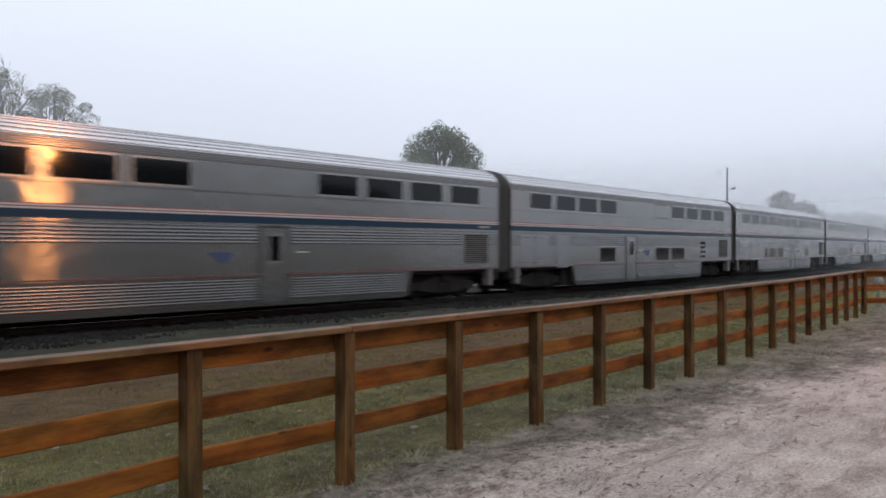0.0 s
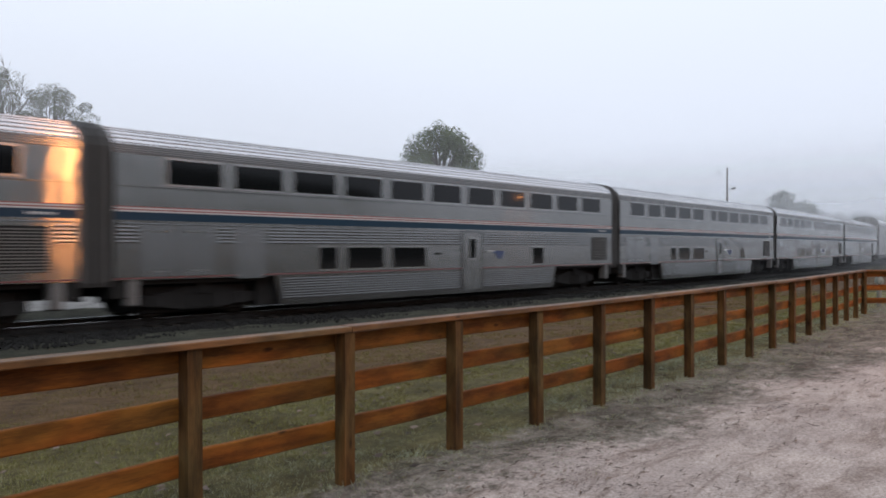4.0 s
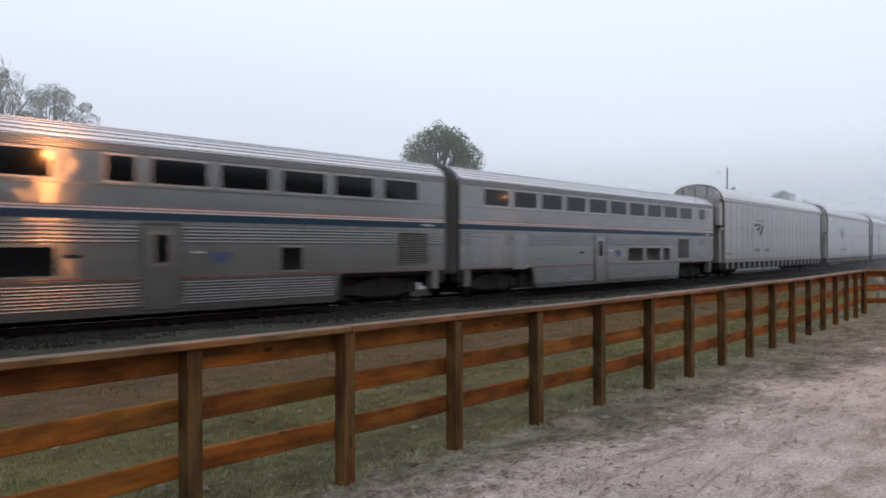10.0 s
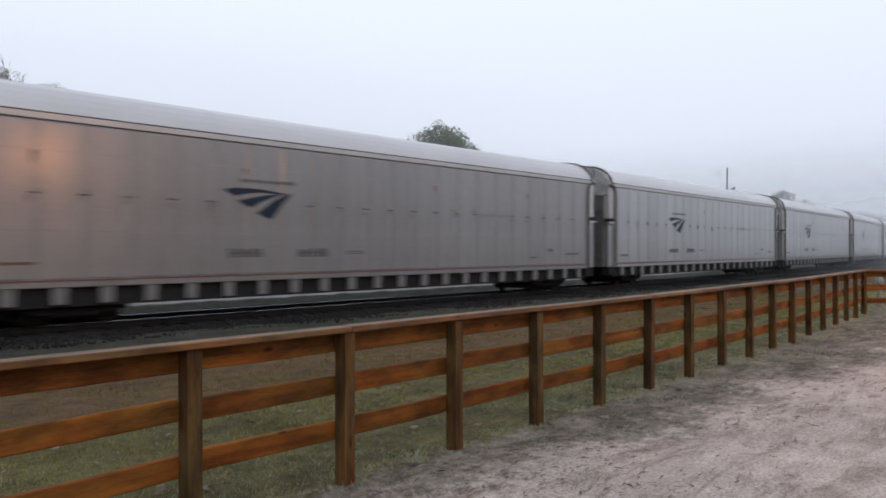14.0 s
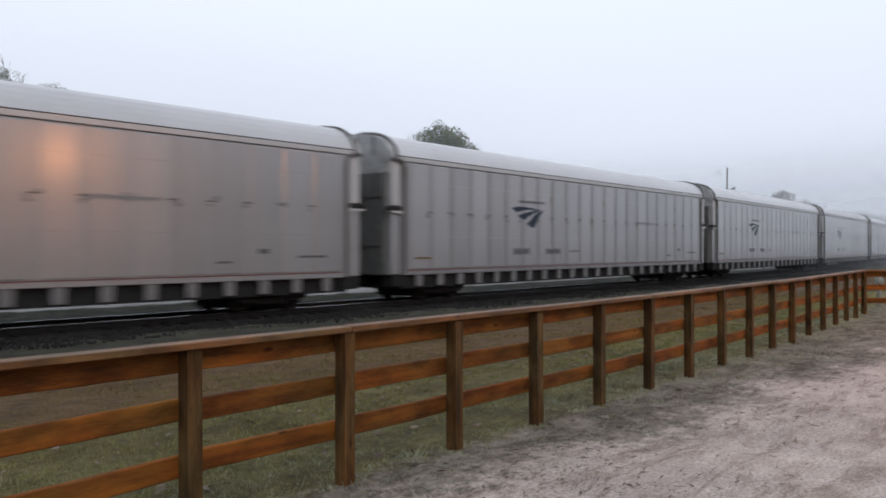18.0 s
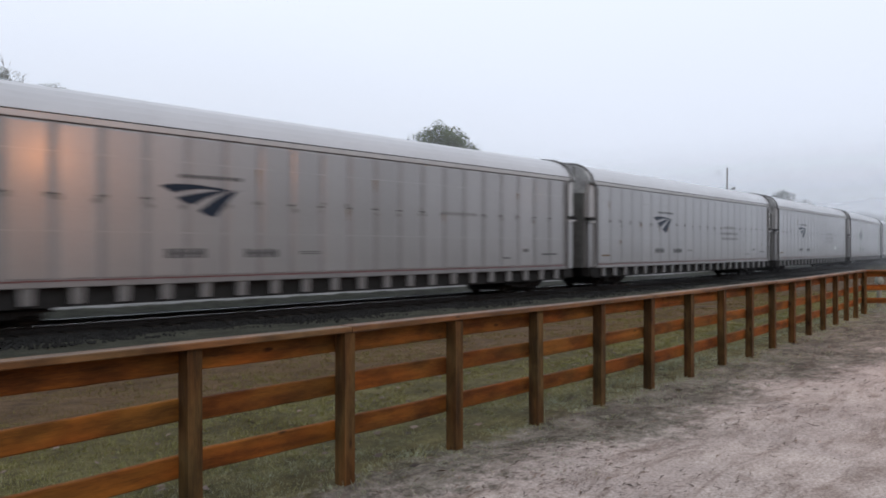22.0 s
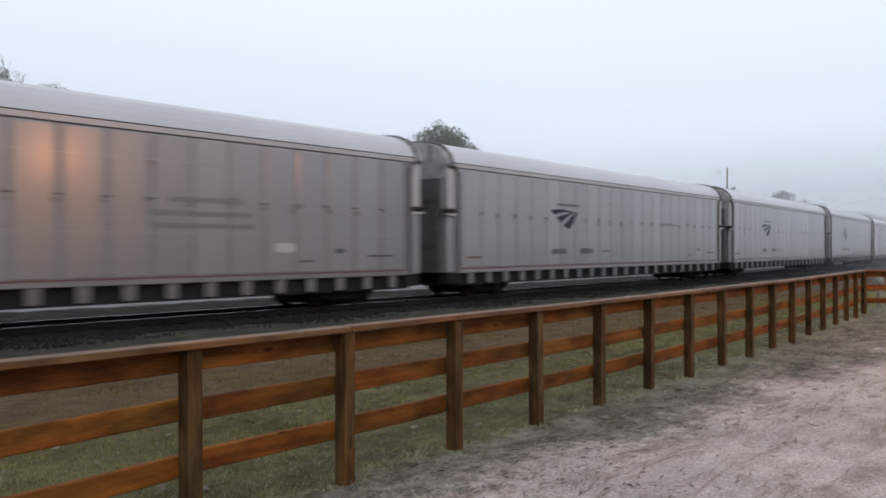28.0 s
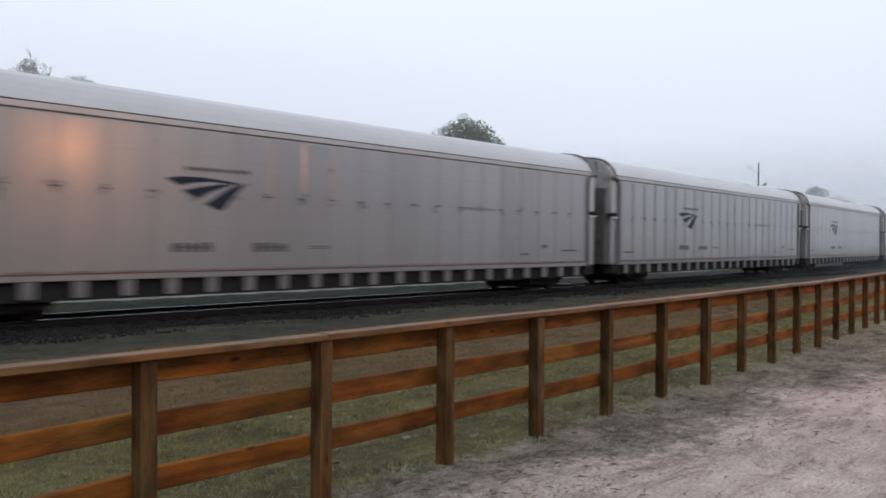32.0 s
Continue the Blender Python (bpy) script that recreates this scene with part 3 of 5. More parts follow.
# ---- fence ----
def build_fence():
    fence = thing("fence", "brown stained timber rail fence with a flat weathered cap rail", "fence")
    rng = random.Random(11)
    post = Shape().box(-0.048, 0.048, -0.048, 0.048, -0.25, 1.024)
    post_me = post.mesh("post")
    post_me.materials.append(M["fence_post"])
    stops = [fence_line(2.635 + 1.22 * i) for i in range(-9, 17)]
    corner = stops[-1]
    for j in range(1, 5):
        stops.append(corner + Vector((0.64, -0.768, 0)) * 1.22 * j)
    for i, p in enumerate(stops):
        q = stops[min(i + 1, len(stops) - 1)]
        r = stops[max(i - 1, 0)]
        d = (q - r).normalized()
        ang = math.degrees(math.atan2(d.y, d.x))
        ob = part("post", post_me, "fence_post", fence)
        ob.matrix_basis = pose(p.x, p.y, 0, rng.uniform(-0.5, 0.5), rng.uniform(-0.5, 0.5), ang + rng.uniform(-2, 2))
        if i + 1 == len(stops):
            break
        d = (q - p).normalized()
        ang = math.degrees(math.atan2(d.y, d.x))
        L = (q - p).length
        back = Vector((-d.y, d.x, 0))
        lift = 0.042 * min(max((9.5 - p.x) / 4.0, 0.0), 1.0)
        for z in (0.95, 0.622 + lift, 0.312 + lift):
            sh = Shape()
            n, seg = 0, 8
            rows = []
            sag, w0 = rng.uniform(-0.008, 0.004), 0.134 + rng.uniform(-0.004, 0.004)
            for k in range(seg + 1):
                t = k / seg
                dz = sag * 4 * t * (1 - t) + rng.uniform(-0.0015, 0.0015)
                rows.append((t * (L - 0.004) + 0.002, dz))
            for x, dz in rows:
                b = 0.007
                z0, z1 = -w0 / 2 + dz, w0 / 2 + dz
                sh.v += [(x, b, z0), (x, 0.034, z0), (x, 0.038, z0 + b), (x, 0.038, z1 - b), (x, 0.034, z1), (x, b, z1), (x, 0, z1 - b), (x, 0, z0 + b)]
            for k in range(seg):
                for c in range(8):
                    e2 = (c + 1) % 8
                    sh.f.append((k * 8 + c, k * 8 + e2, k * 8 + 8 + e2, k * 8 + 8 + c))
            sh.f += [tuple(reversed(range(8))), tuple(seg * 8 + c for c in range(8))]
            ob = part("board", sh, "fence_board", fence)
            o = p + back * 0.048
            dip = 0.026 if p.x < 2.0 and z < 0.9 else 0.0   # the first bay's lower boards slope a little
            ob.matrix_basis = pose(o.x, o.y, z - dip + rng.uniform(-0.012, 0.012), 0, rng.uniform(-0.35, 0.35) - math.degrees(dip / L), ang)
        if i % 2 == 0:   # each cap board runs over two bays
            far = stops[min(i + 2, len(stops) - 1)] if i + 2 <= 25 or i >= 25 else q
            span = far - p
            sh = Shape().box(0.001, span.length - 0.001, -0.066, 0.058, 1.028, 1.068, 0.005)
            ob = part("cap_rail", sh, "fence_cap", fence, "weathered pale cap board")
            ob.matrix_basis = pose(p.x, p.y, rng.uniform(-0.003, 0.003), rng.uniform(-0.6, 0.6), 0, math.degrees(math.atan2(span.y, span.x)))
        elif i == 25:
            sh = Shape().box(0.001, L - 0.001, -0.066, 0.058, 1.028, 1.068, 0.005)
            ob = part("cap_rail", sh, "fence_cap", fence, "weathered pale cap board")
            ob.matrix_basis = pose(p.x, p.y, 0, 0, 0, ang)


build_fence()


# ---- trains ----
TRAIN_SPEED, TRAIN_GAIN = 10.58, 0.0224
FIRST_GAP, COACH, RACK = 26.07, 25.91, 28.66
CARS = []


def rods(car, name, x0, x1, y, z0, z1, count, out):
    """Rounded horizontal flutes on a side wall at y, each a part; out is -1 or 1, away from the car."""
    step = (z1 - z0) / count
    for i in range(count):
        a, b = z0 + i * step + step * 0.14, z0 + (i + 1) * step - step * 0.14
        h = 0.009
        pts = [(y, a), (y + out * h * 0.7, a + (b - a) * 0.15), (y + out * h, (a + b) / 2), (y + out * h * 0.7, b - (b - a) * 0.15), (y, b)]
        if out > 0:
            pts.reverse()
        part(name, Shape().prism(pts, x0, x1), "skirt_steel_dim" if name == "skirt_flute" else "stainless_rib", car)


def wheel_mesh(r):
    """A wheelset: two flanged wheels on an axle, turning about y."""
    sh, n = Shape(), 24
    prof = [(-0.80, 0.06), (-0.80, r * 0.5), (-0.825, r * 0.82), (-0.825, r), (-0.70, r + 0.004), (-0.685, r + 0.028), (-0.675, r + 0.028), (-0.675, r * 0.82), (-0.70, r * 0.5), (-0.70, 0.075)]
    full = prof + [(-y, q) for y, q in reversed(prof)]
    k = len(full)
    for i in range(n):
        a = 2 * math.pi * i / n
        sh.v += [(q * math.cos(a), y, q * math.sin(a)) for y, q in full]
    for i in range(n):
        j = (i + 1) % n
        for c in range(k - 1):
            sh.f.append((i * k + c, j * k + c, j * k + c + 1, i * k + c + 1))
    me = sh.mesh("wheelset")
    me.materials.append(M["wheel_steel"])
    smooth(me)
    return me


def truck(parent, u, wheel, r, base, style):
    """A four-wheeled bogie as a part with its wheelsets."""
    sh = Shape()
    for s in (-1, 1):
        y0, y1 = (0.93, 1.12) if s > 0 else (-1.12, -0.93)
        e = base / 2
        sh.upright([(-e - 0.45, 0.36), (-e + 0.25, 0.30), (-0.55, 0.22), (0.55, 0.22), (e - 0.25, 0.30), (e + 0.45, 0.36), (e + 0.45, 0.60), (e - 0.1, 0.66), (0.5, 0.82), (-0.5, 0.82), (-e + 0.1, 0.66), (-e - 0.45, 0.60)], y0, y1)
        for x in (-e, e):
            sh.box(x - 0.17, x + 0.17, y0 - 0.05 if s < 0 else y0, y1 if s < 0 else y1 + 0.05, r - 0.16, r + 0.17, 0.03)
        for x in (-0.3, 0, 0.3):
            sh.tube([(x, (y0 + y1) / 2 + s * 0.1, 0.26), (x, (y0 + y1) / 2 + s * 0.1, 0.62)], [0.09, 0.09], 8)
    sh.box(-0.22, 0.22, -1.2, 1.2, 0.62, 0.98, 0.03)
    sh.box(-base / 2 - 0.35, base / 2 + 0.35, -0.92, 0.92, 0.14, 0.9, 0.05)
    sh.box(-base / 2 - 0.5, -base / 2 - 0.38, -1.0, 1.0, 0.45, 0.62, 0.02)
    sh.box(base / 2 + 0.38, base / 2 + 0.5, -1.0, 1.0, 0.45, 0.62, 0.02)
    t = part("truck", sh, "undergear", parent, "near-black steel bogie")
    t.matrix_basis = pose(u, 0, 0)
    for x in (-base / 2, base / 2):
        w = part("wheel", wheel, "wheel_steel", t)
        w.matrix_parent_inverse = pose(x, 0, r)
    return t


COACH_WHEEL, RACK_WHEEL = wheel_mesh(0.457), wheel_mesh(0.419)


def pane(car, name, u0, u1, z0, z1, out, y=HALF):
    """A window: rubber-edged bright frame with a dark pane."""
    o = out
    fr, b = Shape(), 0.055
    ys = (y * o, y * o + o * 0.016)
    ya, yb = min(ys), max(ys)
    for a0, a1, c0, c1 in ((u0 - b, u1 + b, z1, z1 + b), (u0 - b, u1 + b, z0 - b, z0), (u0 - b, u0, z0, z1), (u1, u1 + b, z0, z1)):
        fr.box(a0, a1, ya, yb, c0, c1)
    f = part(name, fr, "frame_bright", car)
    g = Shape()
    ys = (y * o - o * 0.002, y * o + o * 0.006)
    c = 0.04
    g.upright([(u0 + c, z0), (u1 - c, z0), (u1, z0 + c), (u1, z1 - c), (u1 - c, z1), (u0 + c, z1), (u0, z1 - c), (u0, z0 + c)], min(ys), max(ys))
    part("pane", g, "window_glass", f, "dark tinted glass")
    return f


def letter_row(a, b, z0, z1, ya, yb, count, rng):
    """One ragged-edged bar, for lettering too small to read."""
    step, mid, top, low = (b - a) / count, (z0 + z1) / 2, [], []
    for i in range(count):
        x0, x1 = a + i * step, a + (i + rng.uniform(0.6, 0.85)) * step
        up, down = z1 - (z1 - z0) * rng.choice((0, 0, 0.12)), z0
        notch = (z1 - z0) * 0.12
        top += [(x0, mid + notch), (x0, up), (x1, up), (x1, mid + notch)]
        low += [(x0, mid - notch), (x0, down), (x1, down), (x1, mid - notch)]
    return Shape().upright((low + top[::-1])[::-1], ya, yb)


def coach(label, upper, lower, door, emblem, louver, vents, slats, plain):
    """A two-storey stainless passenger car; u runs from its leading end."""
    car = thing("passenger_car", label, "railway car", "cars of the train")
    L, H = COACH, HALF
    c0 = -L / 2
    U = lambda u: c0 + u
    # shell
    body = Shape().box(U(0.44), U(L - 0.44), -H, H, 1.05, 4.16)
    part("body", body, "stainless", car)
    # roof with flutes
    half = [(H, 4.16), (H + 0.004, 4.20), (H - 0.004, 4.28), (H - 0.03, 4.38), (H - 0.08, 4.47), (H - 0.19, 4.60), (H - 0.36, 4.72), (H - 0.62, 4.83), (H - 1.0, 4.90), (0.0, 4.93)]
    prof = half + [(-y, z) for y, z in reversed(half[:-1])]
    part("roof", Shape().prism(prof, U(0.43), U(L - 0.43)), "roof_steel_lit", car, "fluted steel roof, coloured lighter as if sky-lit")
    for s in (-1, 1):
        # band below the roof, its shade put in by the dark grey
        band = [(H - 0.05, 4.165), (H + 0.006, 4.165), (H + 0.010, 4.20), (H + 0.002, 4.29), (H - 0.022, 4.395), (H - 0.05, 4.40)]
        part("cornice", Shape().prism([(s * a, b) for a, b in (band if s > 0 else band[::-1])], U(0.435), U(L - 0.435)), "louver_grey", car)
        for i in range(4):
            z = 4.185 + i * 0.052
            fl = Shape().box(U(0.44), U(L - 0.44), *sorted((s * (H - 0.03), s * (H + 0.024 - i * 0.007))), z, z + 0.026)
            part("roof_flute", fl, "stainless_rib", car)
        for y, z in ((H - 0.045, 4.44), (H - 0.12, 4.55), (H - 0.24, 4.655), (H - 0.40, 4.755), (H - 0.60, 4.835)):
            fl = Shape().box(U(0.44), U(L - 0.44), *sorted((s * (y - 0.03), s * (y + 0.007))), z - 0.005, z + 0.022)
            part("roof_flute", fl, "roof_steel_lit", car)
    for s in (-1, 1):
        y = s * H
        # skirt between the bogies
        sk = Shape().upright([(U(5.35), 1.05), (U(5.55), 0.24), (U(5.75), 0.19), (U(20.1), 0.19), (U(20.3), 0.24), (U(20.5), 1.05)], *sorted((y - s * 0.25, y - s * 0.004)))
        part("skirt", sk, "skirt_steel_dim", car)
        gaps = [(door[0] - 0.12, door[1] + 0.12)]
        spans = [(5.62, gaps[0][0]), (gaps[0][1], 20.2)]
        for a, b in spans:
            rods(car, "skirt_flute", U(a), U(b), y - s * 0.004, 0.36, 0.98, 8, s)
        for a, b in ((5.05, door[0] - 0.15), (door[1] + 0.15, louver[0] - 0.1), (louver[1] + 0.1, louver[1] + 0.9 if louver[1] < 22 else 25.44), (0.48, 1.05), (3.36, 3.88)) + (((louver[1] + 1.3, 25.44),) if louver[1] < 22 else ()):
            if b > a:
                rods(car, "side_flute", U(a), U(b), y, 1.95, 2.40, 5, s)
        rods(car, "belt_rail", U(0.46), U(25.44), y, 2.42, 2.47, 1, s)
        for nm, z0, z1, mt in (("red_stripe", 2.845, 2.87, "stripe_red"), ("white_stripe", 2.805, 2.843, "stripe_white"), ("red_stripe", 2.775, 2.803, "stripe_red"), ("white_stripe", 2.735, 2.773, "stripe_white"), ("blue_stripe", 2.53, 2.733, "stripe_blue")):
            part(nm, Shape().box(U(0.45), U(L - 0.45), *sorted((y, y + s * 0.004)), z0, z1), mt, car)
        part("number_bar", letter_row(U(24.3), U(24.95), 2.60, 2.67, *sorted((y + s * 0.003, y + s * 0.0065)), 5, random.Random(7)), "stripe_white", car)
        for a, b in ((0.45, door[0] - 0.1), (door[1] + 0.1, L - 0.45)):
            part("sill_stripe", Shape().box(U(a), U(b), *sorted((y, y + s * 0.005)), 1.075, 1.11), "stripe_maroon", car)
        for a, b in upper:
            pane(car, "upper_window", U(a), U(b), 3.47, 4.09, s)
        # drip ledge below the upper windows
        part("ledge", Shape().box(U(0.45), U(L - 0.45), *sorted((y, y + s * 0.012)), 3.345, 3.37), "stainless_rib", car)
        for a, b in lower:
            pane(car, "lower_window", U(a), U(b), 1.20, 1.86, s)
        # boarding door
        d0, d1 = door
        fr = Shape()
        for a, b, z0, z1 in ((d0 - 0.07, d0, 0.28, 2.42), (d1, d1 + 0.07, 0.28, 2.42), (d0 - 0.07, d1 + 0.07, 2.42, 2.48)):
            fr.box(U(a), U(b), *sorted((y - s * 0.01, y + s * 0.03)), z0, z1)
        dr = part("door", Shape().box(U(d0), U(d1), *sorted((y - s * 0.05, y + s * 0.014)), 0.28, 2.42, 0.006), "stainless", car, "closed boarding door")
        part("door_frame", fr, "stainless_rib", dr)
        m = (d0 + d1) / 2
        g = Shape().box(U(m - 0.2), U(m + 0.2), *sorted((y + s * 0.012, y + s * 0.02)), 1.47, 2.18)
        part("door_window", g, "window_glass", dr, "dark door window")
        g = Shape()
        for a, b, z0, z1 in ((m - 0.27, m + 0.27, 2.18, 2.25), (m - 0.27, m + 0.27, 1.40, 1.47), (m - 0.27, m - 0.2, 1.47, 2.18), (m + 0.2, m + 0.27, 1.47, 2.18)):
            g.box(U(a), U(b), *sorted((y + s * 0.012, y + s * 0.03)), z0, z1)
        part("door_window_frame", g, "frame_bright", dr)
        part("grab_handle", Shape().tube([(U(d1 + 0.35), y + s * 0.05, 1.72), (U(d1 + 0.75), y + s * 0.05, 1.72)], [0.02, 0.02], 6), "stripe_white", car)
        # blue swallow-tailed emblem
        e0, e1 = emblem
        w = e1 - e0
        em = Shape().upright([(U(e0), 1.72), (U(e0 + 0.25 * w), 1.62), (U(e0 + 0.45 * w), 1.45), (U(e0 + 0.75 * w), 1.42), (U(e0 + 0.85 * w), 1.56), (U(e1), 1.70), (U(e0 + 0.6 * w), 1.73)], *sorted((y, y + s * 0.004)))
        part("emblem", em, "emblem_blue", car)
        # louvred grille
        l0, l1 = louver
        lv = Shape().box(U(l0), U(l1), *sorted((y, y + s * 0.006)), 1.28, 2.34)
        g = part("grille", lv, "dark_steel", car)
        for i in range(14):
            z = 1.30 + i * 0.073
            sl = Shape().upright([(U(l0 + 0.03), z), (U(l1 - 0.03), z), (U(l1 - 0.03), z + 0.030), (U(l0 + 0.03), z + 0.030)], *sorted((y + s * 0.005, y + s * 0.03)))
            part("slat", sl, "louver_grey", g)
        for a in vents:
            part("vent", Shape().box(U(a), U(a + 0.42), *sorted((y, y + s * 0.008)), 1.60, 1.68), "dark_steel", car)
        for a in slats:
            for i in range(4):
                part("small_vent", Shape().box(U(a), U(a + 0.75), *sorted((y, y + s * 0.01)), 1.30 + i * 0.26, 1.43 + i * 0.26), "dark_steel", car)
        for a, b, z0, z1 in plain:
            part("hatch", Shape().box(U(a), U(b), *sorted((y, y + s * 0.012)), z0, z1, 0.004), "stainless" if z0 > 3 else "hatch_steel", car)
            if 1.1 < z0 < 2:   # recessed latches
                for zz in (z0 + 0.10, z1 - 0.16):
                    part("latch", Shape().box(U(a + 0.2), U(b - 0.3), *sorted((y + s * 0.010, y + s * 0.016)), zz, zz + 0.035), "door_grey", car)
            if z0 > 3:   # dark seams of a blanked window
                for zz in (z0 - 0.03, z1):
                    part("seam", Shape().box(U(a), U(b), *sorted((y, y + s * 0.006)), zz, zz + 0.03), "dark_steel", car)
        # end equipment under the floor
        for a, b, z0 in ((0.42, 0.78, 0.60), (25.13, 25.49, 0.60)):
            part("step_box", Shape().box(U(a), U(b), *sorted((y - s * 0.5, y - s * 0.05)), z0, 1.05, 0.02), "dark_steel", car)
        for a, b in ((0.80, 1.06), (24.85, 25.11)):   # pale step columns beside the gangway
            st = part("end_step", Shape().box(U(a), U(b), *sorted((y - s * 0.30, y - s * 0.004)), 0.42, 1.05, 0.02), "louver_grey", car, "grey step column")
            part("tread", Shape().box(U(a - 0.02), U(b + 0.02), *sorted((y - s * 0.32, y + s * 0.01)), 0.40, 0.43), "dark_steel", st)
    # ends, gangways and couplers
    bow = [(1.40, 0.90), (1.43, 1.0), (1.43, 4.30), (1.36, 4.52), (1.18, 4.72), (0.85, 4.87), (0.45, 4.95), (0.0, 4.98)]
    bow = bow + [(-y, z) for y, z in reversed(bow[:-1])]
    for a, b in ((0.04, 0.46), (L - 0.46, L - 0.04)):
        g = part("gangway", Shape().prism(bow, U(a), U(b)), "rubber", car, "dark ribbed rubber gangway")
        for i in range(3):   # folds of the bellows
            u = a + 0.06 + i * 0.13
            part("fold", Shape().prism([(y * 1.012, 0.9 + (z - 0.9) * 1.004) for y, z in bow], U(u), U(u + 0.05)), "rubber_seal", g)
    for a, b in ((0.0, 1.0), (L - 1.0, L)):
        part("coupler", Shape().box(U(a), U(b), -0.16, 0.16, 0.62, 0.98, 0.04), "dark_steel", car)
    # near-black block that also fills the space beneath the floor with shade
    part("underfloor", Shape().box(U(4.95), U(20.9), -1.2, 1.2, 0.20, 1.06), "undergear", car)
    for a in (0.55, L - 1.35):
        part("battery_box", Shape().box(U(a), U(a + 0.8), -0.7, 0.7, 0.60, 0.93, 0.03), "undergear", car)
    part("floor_frame", Shape().box(U(0.4), U(L - 0.4), -1.35, 1.35, 0.92, 1.06), "undergear", car)
    for u in (3.15, 22.75):
        truck(car, U(u), COACH_WHEEL, 0.457, 2.6, 0)
    return car


STROKES = (   # the three leaves of the fan emblem, as (along, up) in metres
    ((7.75, 3.43), (8.12, 3.50), (8.79, 3.51), (9.38, 3.465), (9.90, 3.41), (10.42, 3.44), (9.68, 3.375), (9.01, 3.405), (8.49, 3.35), (8.12, 3.26)),
    ((8.22, 3.15), (8.64, 3.24), (9.23, 3.35), (9.75, 3.385), (9.38, 3.26), (9.01, 3.13), (8.71, 2.97), (8.42, 3.04)),
    ((8.86, 2.82), (9.16, 3.00), (9.45, 3.19), (9.85, 3.37), (10.12, 3.40), (9.83, 3.15), (9.60, 2.90), (9.38, 2.66), (9.16, 2.70)))


